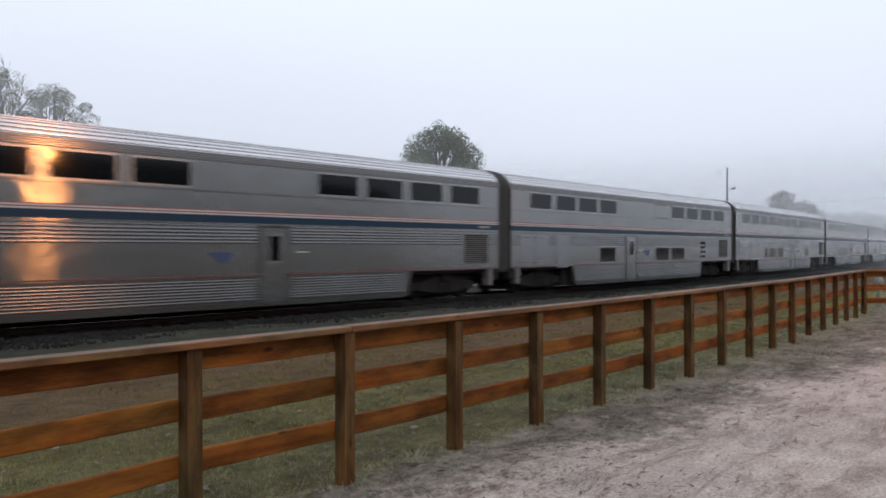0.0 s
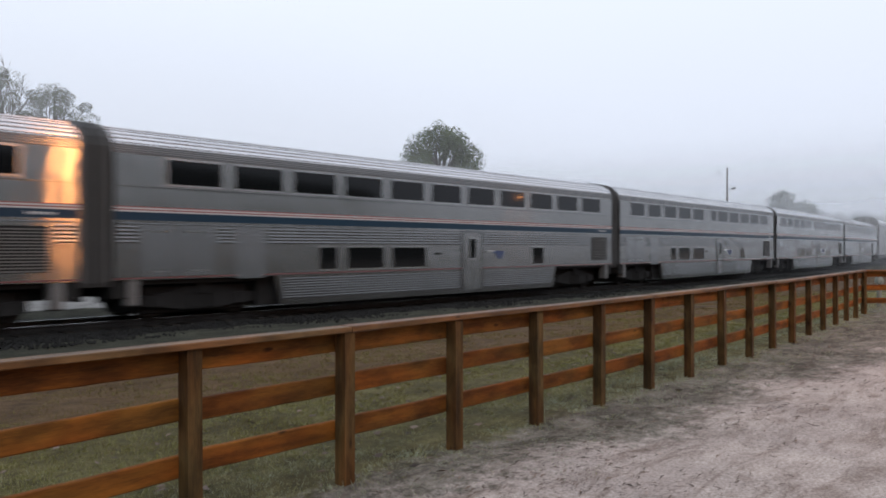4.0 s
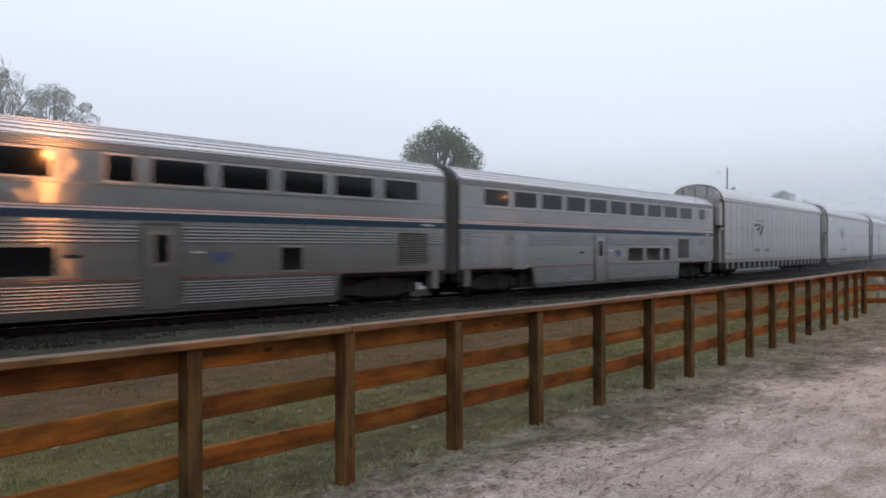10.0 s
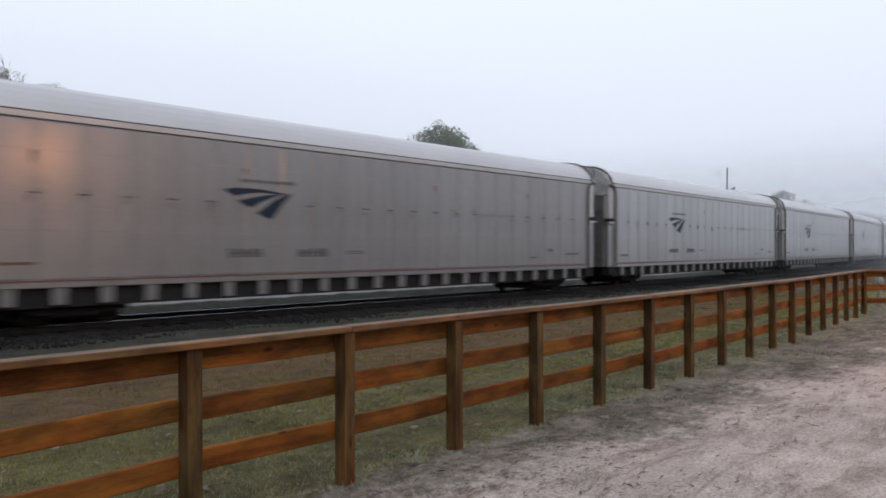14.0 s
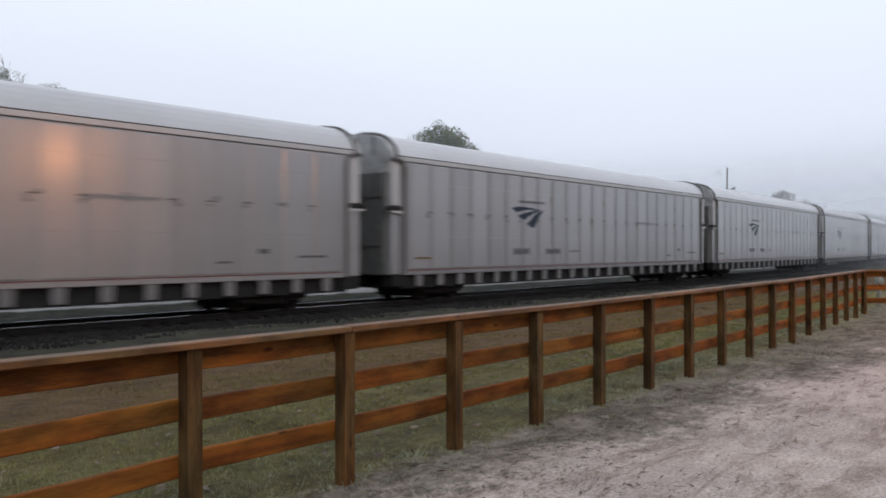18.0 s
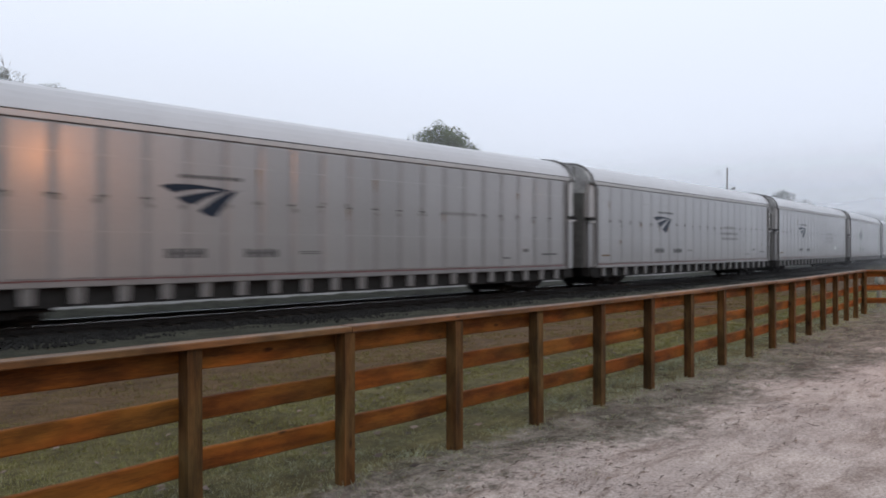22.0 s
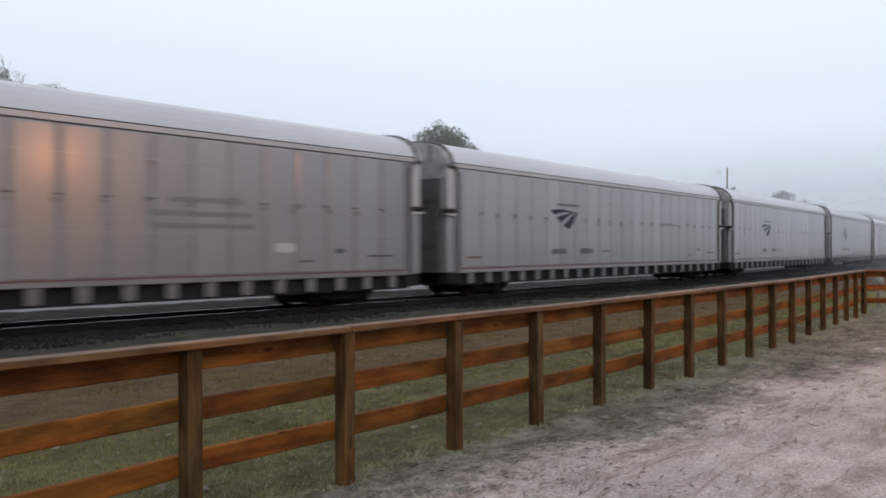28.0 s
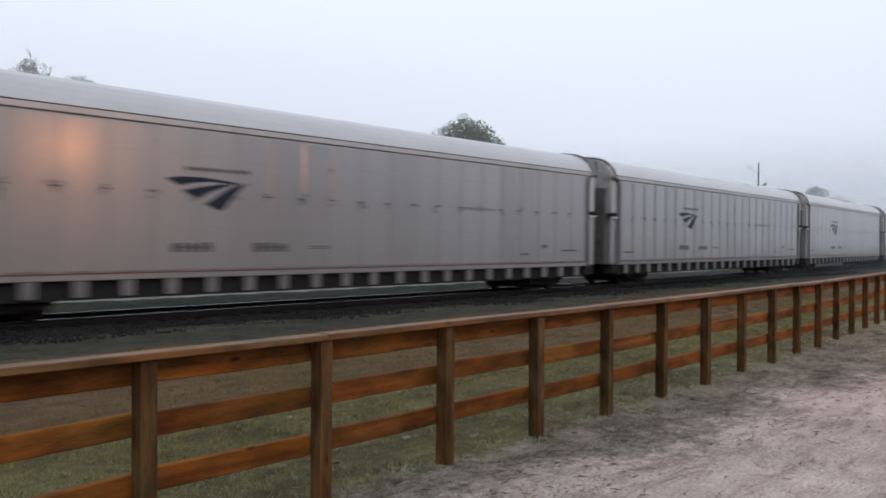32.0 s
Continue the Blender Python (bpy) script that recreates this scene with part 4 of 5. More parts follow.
def rack_car(label, block, patch, skin="rack_panel", stakes="rack_panel", seed=1):
    """A tall closed car carrier with panelled sides."""
    car = thing("car_carrier", label, "railway car", "car carriers of the train")
    L, H = RACK, HALF
    c0 = -L / 2
    U = lambda u: c0 + u
    part("body", Shape().box(U(1.19), U(L - 1.19), -H + 0.0005, H - 0.0005, 1.0, 4.90), stakes, car)
    part("core", Shape().box(U(0.85), U(L - 0.85), -H + 0.31, H - 0.31, 1.0, 4.90), "rack_frame", car)
    half = [(H + 0.01, 4.78), (H + 0.02, 4.92), (H - 0.02, 5.03), (H - 0.10, 5.19), (H - 0.24, 5.36), (H - 0.46, 5.53), (H - 0.80, 5.67), (H - 1.2, 5.74), (0.0, 5.76)]
    prof = half + [(-y, z) for y, z in reversed(half[:-1])]
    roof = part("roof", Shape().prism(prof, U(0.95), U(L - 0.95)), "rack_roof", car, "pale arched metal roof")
    for a in (0.70, L - 1.0):
        inner = [(y * 0.985, z - 0.03) for y, z in prof]
        part("roof_end", Shape().prism(inner, U(a), U(a + 0.30)), "end_grey", car, "grimy grey roof end")
    for i in range(1, 12):
        seam = Shape()
        u = 1.0 + i * (L - 2.0) / 12
        for (ya, za), (yb, zb) in zip(half[1:-1], half[2:]):
            for s in (-1, 1):
                n = Vector((0, zb - za, ya - yb)).normalized() * 0.004
                seam.v += [(U(u - 0.02), s * ya, za), (U(u + 0.02), s * ya, za), (U(u + 0.02), s * yb, zb), (U(u - 0.02), s * yb, zb),
                           (U(u - 0.02), s * (ya + n.y), za + n.z), (U(u + 0.02), s * (ya + n.y), za + n.z), (U(u + 0.02), s * (yb + n.y), zb + n.z), (U(u - 0.02), s * (yb + n.y), zb + n.z)]
                k = len(seam.v) - 8
                seam.f += [tuple(k + c for c in q) for q in ((4, 5, 6, 7), (0, 1, 5, 4), (3, 7, 6, 2), (0, 4, 7, 3), (1, 2, 6, 5))]
        part("roof_seam", seam, "rack_roof", roof)
    pitch = (L - 3.1) / 22
    rng = random.Random(seed)
    def sheet(o):
        """Pressed side panel with sloped edges, standing out to o."""
        k, e = 0.05, pitch - 0.08
        sh = Shape()
        sh.v += [(0.08, 0, 1.10), (e, 0, 1.10), (e, 0, 4.73), (0.08, 0, 4.73), (0.08 + k, o * 0.014, 1.10 + k), (e - k, o * 0.014, 1.10 + k), (e - k, o * 0.014, 4.73 - k), (0.08 + k, o * 0.014, 4.73 - k)]
        sh.f += [q if o < 0 else q[::-1] for q in ((4, 5, 6, 7), (0, 1, 5, 4), (1, 2, 6, 5), (2, 3, 7, 6), (3, 0, 4, 7), (3, 2, 1, 0))]
        return sh.mesh("side_panel")
    panel = sheet(1)
    panel_far = sheet(-1)
    foot = Shape().upright([(-0.16, 0.95), (-0.14, 0.54), (0.14, 0.54), (0.16, 0.95)], -0.05, 0.03).mesh("stake_pocket")
    slot = Shape().box(-0.105, 0.105, -0.009, 0.009, -0.02, 0.02).mesh("slot")
    for me, mt in ((panel, skin), (panel_far, skin), (foot, "rack_foot"), (slot, "dark_steel")):
        me.materials.append(M[mt])
    for s in (-1, 1):
        y = s * H
        for i in range(22):
            x = U(1.55 + i * pitch)
            ob = part("side_panel", panel if s > 0 else panel_far, skin, car)
            ob.matrix_basis = pose(x, y, 0)
            ob = part("stake_pocket", foot, "rack_foot", car)
            ob.matrix_basis = pose(x + pitch * 0.5, y - s * 0.04, 0)
        for i in range(0, 21):
            ob = part("slot", slot, "dark_steel", car)
            ob.matrix_basis = pose(U(1.55 + (i + 1) * pitch), y + s * 0.004, 3.09)
            x = U(1.55 + (i + 1) * pitch)
            # grime round the slot and runs below it
            for k in range(3):
                du, dz, r = rng.uniform(-0.16, 0.16), rng.uniform(-0.16, 0.12), rng.uniform(0.05, 0.13)
                ring = [(r * rng.uniform(0.6, 1.2) * math.cos(q * 0.785), 0.7 * r * rng.uniform(0.6, 1.2) * math.sin(q * 0.785)) for q in range(8)]
                st = Shape().upright(ring, *sorted((0.0, s * 0.0015)))
                part("smudge", st, "rack_smudge", car).matrix_basis = pose(x + du, y + s * (0.0005 + 0.0006 * k) if abs(du) < 0.07 else y + s * (0.0141 + 0.0006 * k), 3.06 + dz)
            if rng.random() < 0.25:
                r = Shape().upright([(-0.05, 0.02), (-0.02, -rng.uniform(0.12, 0.5)), (0.03, -0.10), (0.06, 0.03)], *sorted((y, y + s * 0.005)))
                part("rust_mark", r, "rust", car).matrix_basis = pose(x + rng.uniform(-0.03, 0.02), 0, rng.choice((3.06, 3.06, 4.02, 2.2)))
        rib = Shape()
        for z in (2.22, 4.05):
            rib.box(U(1.56), U(L - 1.56), *sorted((y + s * 0.012, y + s * 0.017)), z, z + 0.03)
        part("side_rib", rib, skin, car)
        part("eave_rail", Shape().box(U(1.2), U(L - 1.2), *sorted((y, y + s * 0.05)), 4.755, 4.895, 0.01), "rack_pale", car)
        part("eave_seam", Shape().box(U(1.2), U(L - 1.2), *sorted((y, y + s * 0.012)), 4.735, 4.752), "rack_frame", car)
        part("eave_groove", Shape().box(U(1.0), U(L - 1.0), *sorted((y, y + s * 0.03)), 4.905, 4.935), "dark_steel", car)
        part("sill", Shape().box(U(1.2), U(L - 1.2), *sorted((y - s * 0.10, y + s * 0.03)), 0.93, 1.07, 0.01), stakes, car)
        part("sill_stripe", Shape().box(U(1.55), U(L - 1.55), *sorted((y + s * 0.002, y + s * 0.034)), 1.072, 1.10), "stripe_maroon", car)
        ya, yb = sorted((y + s * 0.012, y + s * 0.0170))
        for nm, a, b, z0, z1 in (("word_bar", 8.3, 10.3, 3.66, 3.77), ("number_bar", 7.9, 9.15, 1.58, 1.83), ("number_bar", 10.35, 11.6, 1.58, 1.83), ("number_bar", 12.3, 13.1, 1.66, 1.69), ("number_bar", 12.3, 13.1, 1.72, 1.75),
                                 ("marking", 1.85, 2.75, 1.46, 1.53), ("marking", 24.0, 24.35, 1.68, 1.82), ("marking", 25.4, 26.5, 1.55, 1.62), ("marking", 22.6, 23.1, 1.42, 1.48)):
            if nm == "marking" or z1 - z0 < 0.05:
                sh = Shape().box(U(a), U(b), ya, yb, z0, z1)
            else:
                sh = letter_row(U(a), U(b), z0, z1, ya, yb, 9 if nm == "word_bar" else 5, rng)
            part(nm, sh, "rust" if a < 2 else "letter_grey", car)
        if block:
            for z, a, b in ((3.02, 18.3, 20.6), (2.66, 17.7, 20.9), (2.34, 17.9, 21.0)):
                part("word_bar", letter_row(U(a), U(b), z, z + 0.16, ya, yb, 13, rng), "letter_faint", car)
        else:
            part("word_bar", letter_row(U(19.0), U(21.0), 3.02, 3.14, ya, yb, 11, rng), "letter_faint", car)
        if patch:
            part("repair_patch", Shape().box(U(21.7), U(22.4), ya, yb, 1.72, 1.98), "stripe_white", car)
        # fan-shaped emblem of three strokes
        for leaf in STROKES:
            part("emblem_stroke", Shape().upright([(U(a), z) for a, z in reversed(leaf)], ya, yb), "emblem_navy", car)
        # corner posts, end returns and brackets at each end
        for e in (0, 1):
            X = (lambda u: U(u)) if e == 0 else (lambda u: U(L - u))
            q = lambda u0, u1: sorted((X(u0), X(u1)))
            part("corner_post", Shape().box(*q(1.18, 1.52), *sorted((y - s * 0.04, y + s * 0.012)), 0.93, 4.80, 0.02), stakes, car)
            part("end_return", Shape().box(*q(0.72, 1.18), *sorted((y - s * 0.30, y - s * 0.05)), 0.95, 3.06, 0.03), skin, car)
            # upper panel takes a paler colour for the light on its slant
            part("end_return", Shape().box(*q(0.74, 1.18), *sorted((y - s * 0.30, y - s * 0.03)), 3.24, 4.76, 0.03), "rack_pale", car, "upper end panel, coloured paler as if lit on its slant")
            part("bracket", Shape().box(*q(0.55, 1.2), *sorted((y - s * 0.10, y + s * 0.03)), 3.10, 3.22, 0.02), "dark_steel", car)
            lip = Shape().upright([(a2, b2) for a2, b2 in ((X(0.55), 3.07), (X(1.2), 3.09), (X(1.2), 2.97), (X(0.6), 3.03))][::1 if e == 0 else -1], *sorted((y - s * 0.10, y + s * 0.05)))
            part("bracket_lip", lip, "rack_pale", car)
            # bent side bar, open towards the end, and the arch over the roof's end
            hoop = [(X(1.34), y + s * 0.03, 0.95), (X(1.34), y + s * 0.03, 4.36), (X(1.31), y + s * 0.03, 4.56), (X(1.22), y + s * 0.03, 4.70), (X(1.06), y + s * 0.03, 4.78), (X(0.70), y + s * 0.0, 4.80)]
            part("end_hoop", Shape().tube(hoop, [0.062] * len(hoop), 6), "rack_frame", car, "dark bent end bar")
            arch = [(X(0.98), s * (H + 0.02), 4.82), (X(0.98), s * (H - 0.02), 5.06), (X(0.98), s * (H - 0.11), 5.24), (X(0.98), s * (H - 0.27), 5.42), (X(0.98), s * (H - 0.51), 5.58), (X(0.98), s * (H - 0.85), 5.70), (X(0.98), 0, 5.78)]
            part("roof_arch", Shape().tube(arch, [0.06] * len(arch), 6), "rack_frame", car, "dark roof-end arch")
            part("under_step", Shape().box(*q(0.8, 1.5), *sorted((y - s * 0.45, y - s * 0.03)), 0.55, 0.93, 0.02), "dark_steel", car)
    for e in (0, 1):
        X = (lambda u: U(u)) if e == 0 else (lambda u: U(L - u))
        q = lambda u0, u1: sorted((X(u0), X(u1)))
        part("end_door", Shape().box(*q(0.60, 0.86), -1.27, 1.27, 0.95, 4.35, 0.05), "door_grey", car, "dark folding end door")
        part("end_header", Shape().box(*q(0.66, 0.86), -1.40, 1.40, 4.352, 4.95, 0.03), "end_grey", car)
        for z in (1.9, 3.55):
            part("door_bar", Shape().box(*q(0.55, 0.62), -1.22, 1.22, z, z + 0.05), "rack_frame", car)
        for yy in (-0.85, -0.3, 0.3, 0.85):   # folds of the door leaves
            part("door_fold", Shape().box(*q(0.575, 0.60), yy - 0.02, yy + 0.02, 1.0, 4.3), "rack_frame", car)
        for yy in (-0.75, 0.0, 0.75):
            part("end_stay", Shape().box(*q(0.66, 0.70), yy - 0.03, yy + 0.03, 4.95, 5.60), "rack_frame", car)
        part("coupler", Shape().box(*q(0.0, 1.2), -0.16, 0.16, 0.62, 0.98, 0.04), "dark_steel", car)
    part("centre_sill", Shape().box(U(1.2), U(L - 1.2), -0.35, 0.35, 0.62, 0.99), "undergear", car)
    # near-black box, enlarged so the openings between stake pockets look shaded
    part("floor_frame", Shape().box(U(1.2), U(L - 1.2), -1.42, 1.42, 0.47, 0.99), "undergear", car)
    part("brake_gear", Shape().box(U(12.0), U(15.5), -0.9, 0.2, 0.5, 0.85, 0.05), "undergear", car)
    for u in (3.9, L - 3.9):
        truck(car, U(u), RACK_WHEEL, 0.419, 1.8, 1)
    return car


def windows(starts, w=1.66):
    return [(a, a + w) for a in starts]


EVEN = [1.85 + 2.085 * i for i in range(11)]
HATCHES = [(1.12, 2.16, 1.13, 2.40), (2.2, 3.28, 1.13, 2.40), (3.95, 4.95, 1.0, 2.40)]


def make_train():
    first = coach("two-storey fluted stainless baggage coach with few windows", windows([1.9, 4.0, 6.15, 8.2, 10.25, 16.3, 18.38, 20.45, 22.6]), [], (14.2, 15.1), (12.4, 13.25), (23.4, 24.8), [], [], HATCHES)
    second = coach("two-storey fluted stainless lounge coach with four small vents", windows([1.85, 3.92, 5.9, 7.9, 16.15, 18.25, 20.35, 22.45]), [(7.9, 9.45), (14.1, 15.75), (16.15, 17.85)], (10.65, 11.75), (12.45, 13.4), (23.3, 24.75), [], [20.3], HATCHES + [(14.05, 15.6, 3.44, 4.1)])
    third = coach("two-storey fluted stainless coach with an even window row", windows(EVEN), [(7.0, 7.75), (8.2, 9.83), (10.25, 11.95), (18.7, 19.5)], (14.05, 15.2), (15.9, 16.7), (23.55, 25.0), [12.4], [], HATCHES)
    sleeper_rows = windows([1.65, 3.72, 5.8, 7.85, 9.95], 1.6) + [(12.85, 13.65)] + windows([14.05, 16.1, 18.2, 20.25, 22.4])
    fourth = coach("two-storey fluted stainless sleeping coach with a narrow middle window", sleeper_rows, [(6.7, 7.38), (7.82, 9.42), (9.98, 11.65), (18.15, 18.95)], (13.85, 14.85), (15.6, 16.5), (23.1, 24.55), [11.85], [], HATCHES)
    fifth = copy_thing(fourth, Matrix())
    sixth = coach("two-storey fluted stainless coach with a small end window", windows([1.95 + 2.06 * i for i in range(10)]) + [(23.3, 24.12)], [(14.15, 15.8), (16.2, 17.85), (18.32, 19.1)], (10.75, 11.75), (12.6, 13.4), (20.3, 21.75), [9.25], [], HATCHES)
    for i, c in enumerate((first, second, third, fourth, fifth, sixth)):
        CARS.append((c, FIRST_GAP - COACH + COACH * (i + 0.5)))
    base = FIRST_GAP + 5 * COACH
    single = rack_car("tall silver-grey smooth-sided car carrier with a navy fan emblem", False, False, seed=2)
    ribbed = rack_car("tall silver-grey car carrier with dark upright stakes", False, False, "rack_panel", "rack_stake_dark", 3)
    grimy = rack_car("tall dull grey grimy car carrier with a navy fan emblem", False, False, "rack_panel_grimy", "rack_panel_grimy", 4)
    block = rack_car("tall silver-grey panelled car carrier with three grey lettering bars", True, False, seed=5)
    patched = rack_car("tall silver-grey panelled car carrier with a pale repair patch", True, True, "rack_panel", "rack_stake_dark", 6)
    first_use = {0: grimy, 1: single, 2: ribbed, 4: block, 5: patched}
    for i in range(13):
        c = first_use.get(i) or copy_thing(ribbed if i in (3, 8, 10) else single, Matrix())
        CARS.append((c, base + RACK * (i + 0.5)))


make_train()


# ---- trees, poles and distance ----
def at_view(px, depth):
    """A place on the ground seen at picture column px (of 1568), depth metres out along the camera's axis."""
    u = (px - 784) / 1470.6
    return Vector((depth * math.cos(YAW) + u * depth * math.sin(YAW), depth * math.sin(YAW) - u * depth * math.cos(YAW), -0.3))


def leaf_cloud(sh, centre, radii, count, size, rng, hollow=0.45):
    """Small leaf sprays scattered through an uneven ellipsoid."""
    for _ in range(count):
        d = Vector((rng.gauss(0, 1), rng.gauss(0, 1), rng.gauss(0, 1))).normalized()
        r = (hollow + (1 - hollow) * rng.random() ** 0.6)
        p = Vector(centre) + Vector((d.x * radii[0], d.y * radii[1], d.z * radii[2])) * r
        a = Vector((rng.gauss(0, 1), rng.gauss(0, 1), rng.gauss(0, 1))).normalized()
        b = a.orthogonal().normalized()
        s = size * rng.uniform(0.5, 1.3)
        n = len(sh.v)
        sh.v += [tuple(p - a * s), tuple(p + b * s * 0.45), tuple(p + a * s), tuple(p - b * s * 0.45)]
        sh.f.append((n, n + 1, n + 2, n + 3))


def tree(label, place, height, spread, crown_low, leaf, seed, clumps, leaves, leaf_size, clump_r, bare=0, flat=2.4, girth=0.028, tall=0.8):
    rng = random.Random(seed)
    t = thing("tree", label, "tree")
    t.matrix_basis = Matrix.Translation(place)
    wood = Shape()
    top = height * 0.72
    trunk = [(0, 0, 0), (rng.uniform(-.2, .2), rng.uniform(-.2, .2), top * 0.35), (rng.uniform(-.4, .4), rng.uniform(-.4, .4), top * 0.7), (rng.uniform(-.5, .5), rng.uniform(-.5, .5), top)]
    r0 = height * girth
    wood.tube(trunk, [r0 * 1.4, r0, r0 * 0.65, r0 * 0.25], 8)
    tips = []
    for i in range(clumps):
        a = i * 2.399 + rng.uniform(-0.4, 0.4)
        z = crown_low + (height - crown_low) * ((i + 0.5) / clumps) ** 0.85
        k = (z - crown_low) / (height - crown_low)
        rad = spread * math.sqrt(max(0.0, 1 - k ** flat)) * rng.uniform(0.55, 1.0)
        tip = Vector((math.cos(a) * rad, math.sin(a) * rad, z - clump_r * 0.5))
        base = Vector(trunk[2]) if k > 0.4 else Vector(trunk[1])
        base = base + (Vector(trunk[3]) - base) * rng.uniform(0, 0.5)
        mid = base.lerp(tip, 0.5) + Vector((rng.uniform(-.3, .3), rng.uniform(-.3, .3), rng.uniform(-.1, .5)))
        wood.tube([tuple(base), tuple(mid), tuple(tip)], [r0 * 0.4, r0 * 0.24, r0 * 0.08], 5)
        tips.append(tip)
    for i in range(bare):
        a, k = rng.uniform(0, 6.28), rng.uniform(0.2, 1.0)
        tip = Vector((math.cos(a) * spread * 0.8 * (1.2 - k), math.sin(a) * spread * 0.8 * (1.2 - k), height * (0.8 + 0.28 * k)))
        base = Vector(trunk[2])
        mid = base.lerp(tip, 0.6) + Vector((rng.uniform(-.5, .5), rng.uniform(-.5, .5), 0))
        wood.tube([tuple(base), tuple(mid), tuple(tip)], [r0 * 0.28, r0 * 0.14, r0 * 0.04], 5)
        for j in range(9):
            f = mid.lerp(tip, rng.random())
            g = f + Vector((rng.uniform(-.7, .7), rng.uniform(-.7, .7), rng.uniform(0.1, 0.8)))
            wood.tube([tuple(f), tuple(g)], [r0 * 0.08, r0 * 0.03], 4)
    part("trunk", wood, "bark", t)
    crown = Shape()
    for tip in tips:
        c = clump_r * rng.uniform(0.7, 1.25)
        leaf_cloud(crown, tip, (c, c, c * tall), leaves, leaf_size, rng)
    part("crown", crown, leaf, t)
    return t


tree("dense dark green oak behind the train", at_view(782, 62), 10.75, 3.6, 4.2, "leaf_oak", 4, 104, 330, 0.105, 0.66, 0, 3.0, 0.028, 1.35)
tree("small dark green oak beside a taller one", at_view(716, 66), 8.5, 1.0, 4.8, "leaf_oak", 14, 9, 300, 0.105, 0.6)
tree("thin grey-green tree with bare upper twigs", at_view(8, 46), 11.9, 2.4, 6.0, "leaf_thin_hazed", 6, 34, 200, 0.07, 0.55, 9, 2.0, 0.017)
tree("broad thin-leaved grey-green tree", at_view(94, 50), 11.65, 2.3, 6.8, "leaf_thin_hazed", 9, 44, 330, 0.07, 0.55, 0, 5.0, 0.017)
tree("distant hazy rounded tree", at_view(1383, 170), 13.4, 3.6, 4.8, "leaf_far_hazed", 21, 34, 80, 0.38, 1.3)
tree("distant low hazy tree", at_view(1424, 178), 11.9, 5.0, 4.0, "leaf_far_hazed", 25, 34, 80, 0.38, 1.3)


def far_woods():
    rng = random.Random(31)
    sh = Shape()
    for i in range(46):
        px = 1405 + i * 7 + rng.uniform(-4, 4)
        p = at_view(px, 230 + rng.uniform(-20, 40))
        h = rng.uniform(8.5, 13)
        sh.tube([tuple(p), tuple(p + Vector((0, 0, h * 0.6)))], [0.25, 0.12], 5)
        for j in range(4):
            c = p + Vector((rng.uniform(-2, 2), rng.uniform(-2, 2), h * rng.uniform(0.35, 0.85)))
            leaf_cloud(sh, c, (2.6, 2.6, 2.2), 60, 0.6, rng)
    me = sh.mesh("far_woods")
    me.materials.append(M["leaf_far_hazed"])
    tagged(new("far_woods", me), "far line of trees fading into the mist", "woods", kind="stuff")


far_woods()


def utility_pole():
    p = thing("utility_pole", "thin weathered wooden utility pole with a lamp bracket", "utility pole")
    p.matrix_basis = Matrix.Translation(at_view(1287, 100))
    part("pole", Shape().tube([(0, 0, 0), (0, 0, 6), (0, 0, 11.6)], [0.14, 0.11, 0.08], 10), "pole_wood", p)
    part("lamp_arm", Shape().tube([(0, 0, 8.7), (0.25, -0.28, 9.0), (0.42, -0.47, 9.05)], [0.03, 0.03, 0.03], 6), "grey_metal", p)
    part("lamp_head", Shape().tube([(0.36, -0.40, 9.0), (0.62, -0.70, 9.15)], [0.12, 0.17], 8), "grey_metal", p)
    ivy = Shape()
    leaf_cloud(ivy, (-0.72, 0.82, 11.0), (0.45, 0.45, 0.5), 34, 0.085, random.Random(2), 0.1)
    leaf_cloud(ivy, (-0.5, 0.57, 10.1), (0.35, 0.35, 0.35), 16, 0.08, random.Random(3), 0.1)
    ivy.tube([(0, 0, 10.2), (-0.4, 0.45, 10.6), (-0.75, 0.85, 11.3)], [0.03, 0.02, 0.01], 5)
    part("creeper", ivy, "leaf_far_hazed", p, "stray leafy creeper")


utility_pole()


def marker_post():
    p = thing("marker_post", "short grey-green pointed marker post behind the fence", "post")
    q = at_view(1556, 23.5)
    q.z = -0.1
    p.matrix_basis = Matrix.Translation(q)
    part("shaft", Shape().tube([(0, 0, 0), (0, 0, 0.75)], [0.07, 0.06], 8), "post_grey", p)
    part("cap", Shape().tube([(0, 0, 0.72), (0, 0, 0.8), (0, 0, 1.05)], [0.13, 0.12, 0.01], 8), "post_grey", p)


marker_post()


def lamp_post(x, y, heads, power, size):
    """Platform lamp standing beside the path, lit."""
    p = thing("street_lamp", "lit orange street lamp on a grey metal pole", "street lamp", "lamps along the path")
    p.matrix_basis = pose(x, y, 0)
    part("pole", Shape().tube([(0, 0, -0.2), (0, 0, 3), (0, 0, 6.0)], [0.09, 0.075, 0.06], 10), "grey_metal", p)
    part("cross_arm", Shape().box(-0.45, 0.45, -0.03, 0.03, 5.98, 6.04), "grey_metal", p)
    for dx in heads:
        part("hood", Shape().tube([(dx, 0, 6.44), (dx, 0, 6.52)], [0.15, 0.06], 12), "grey_metal", p)
        part("globe", Shape().tube([(dx, 0, 6.06), (dx, 0, 6.12), (dx, 0, 6.2), (dx, 0, 6.3)], [0.03, 0.06, 0.06, 0.03], 10), "lamp_glow", p, "glowing orange lamp")
        la = bpy.data.lights.new("lamp_light", "POINT")
        la.energy, la.color, la.shadow_soft_size = power, (1.0, 0.36, 0.10), size
        lo = new("lamp_light", la)
        lo.location = (x + dx, y + 0.25, 6.22)


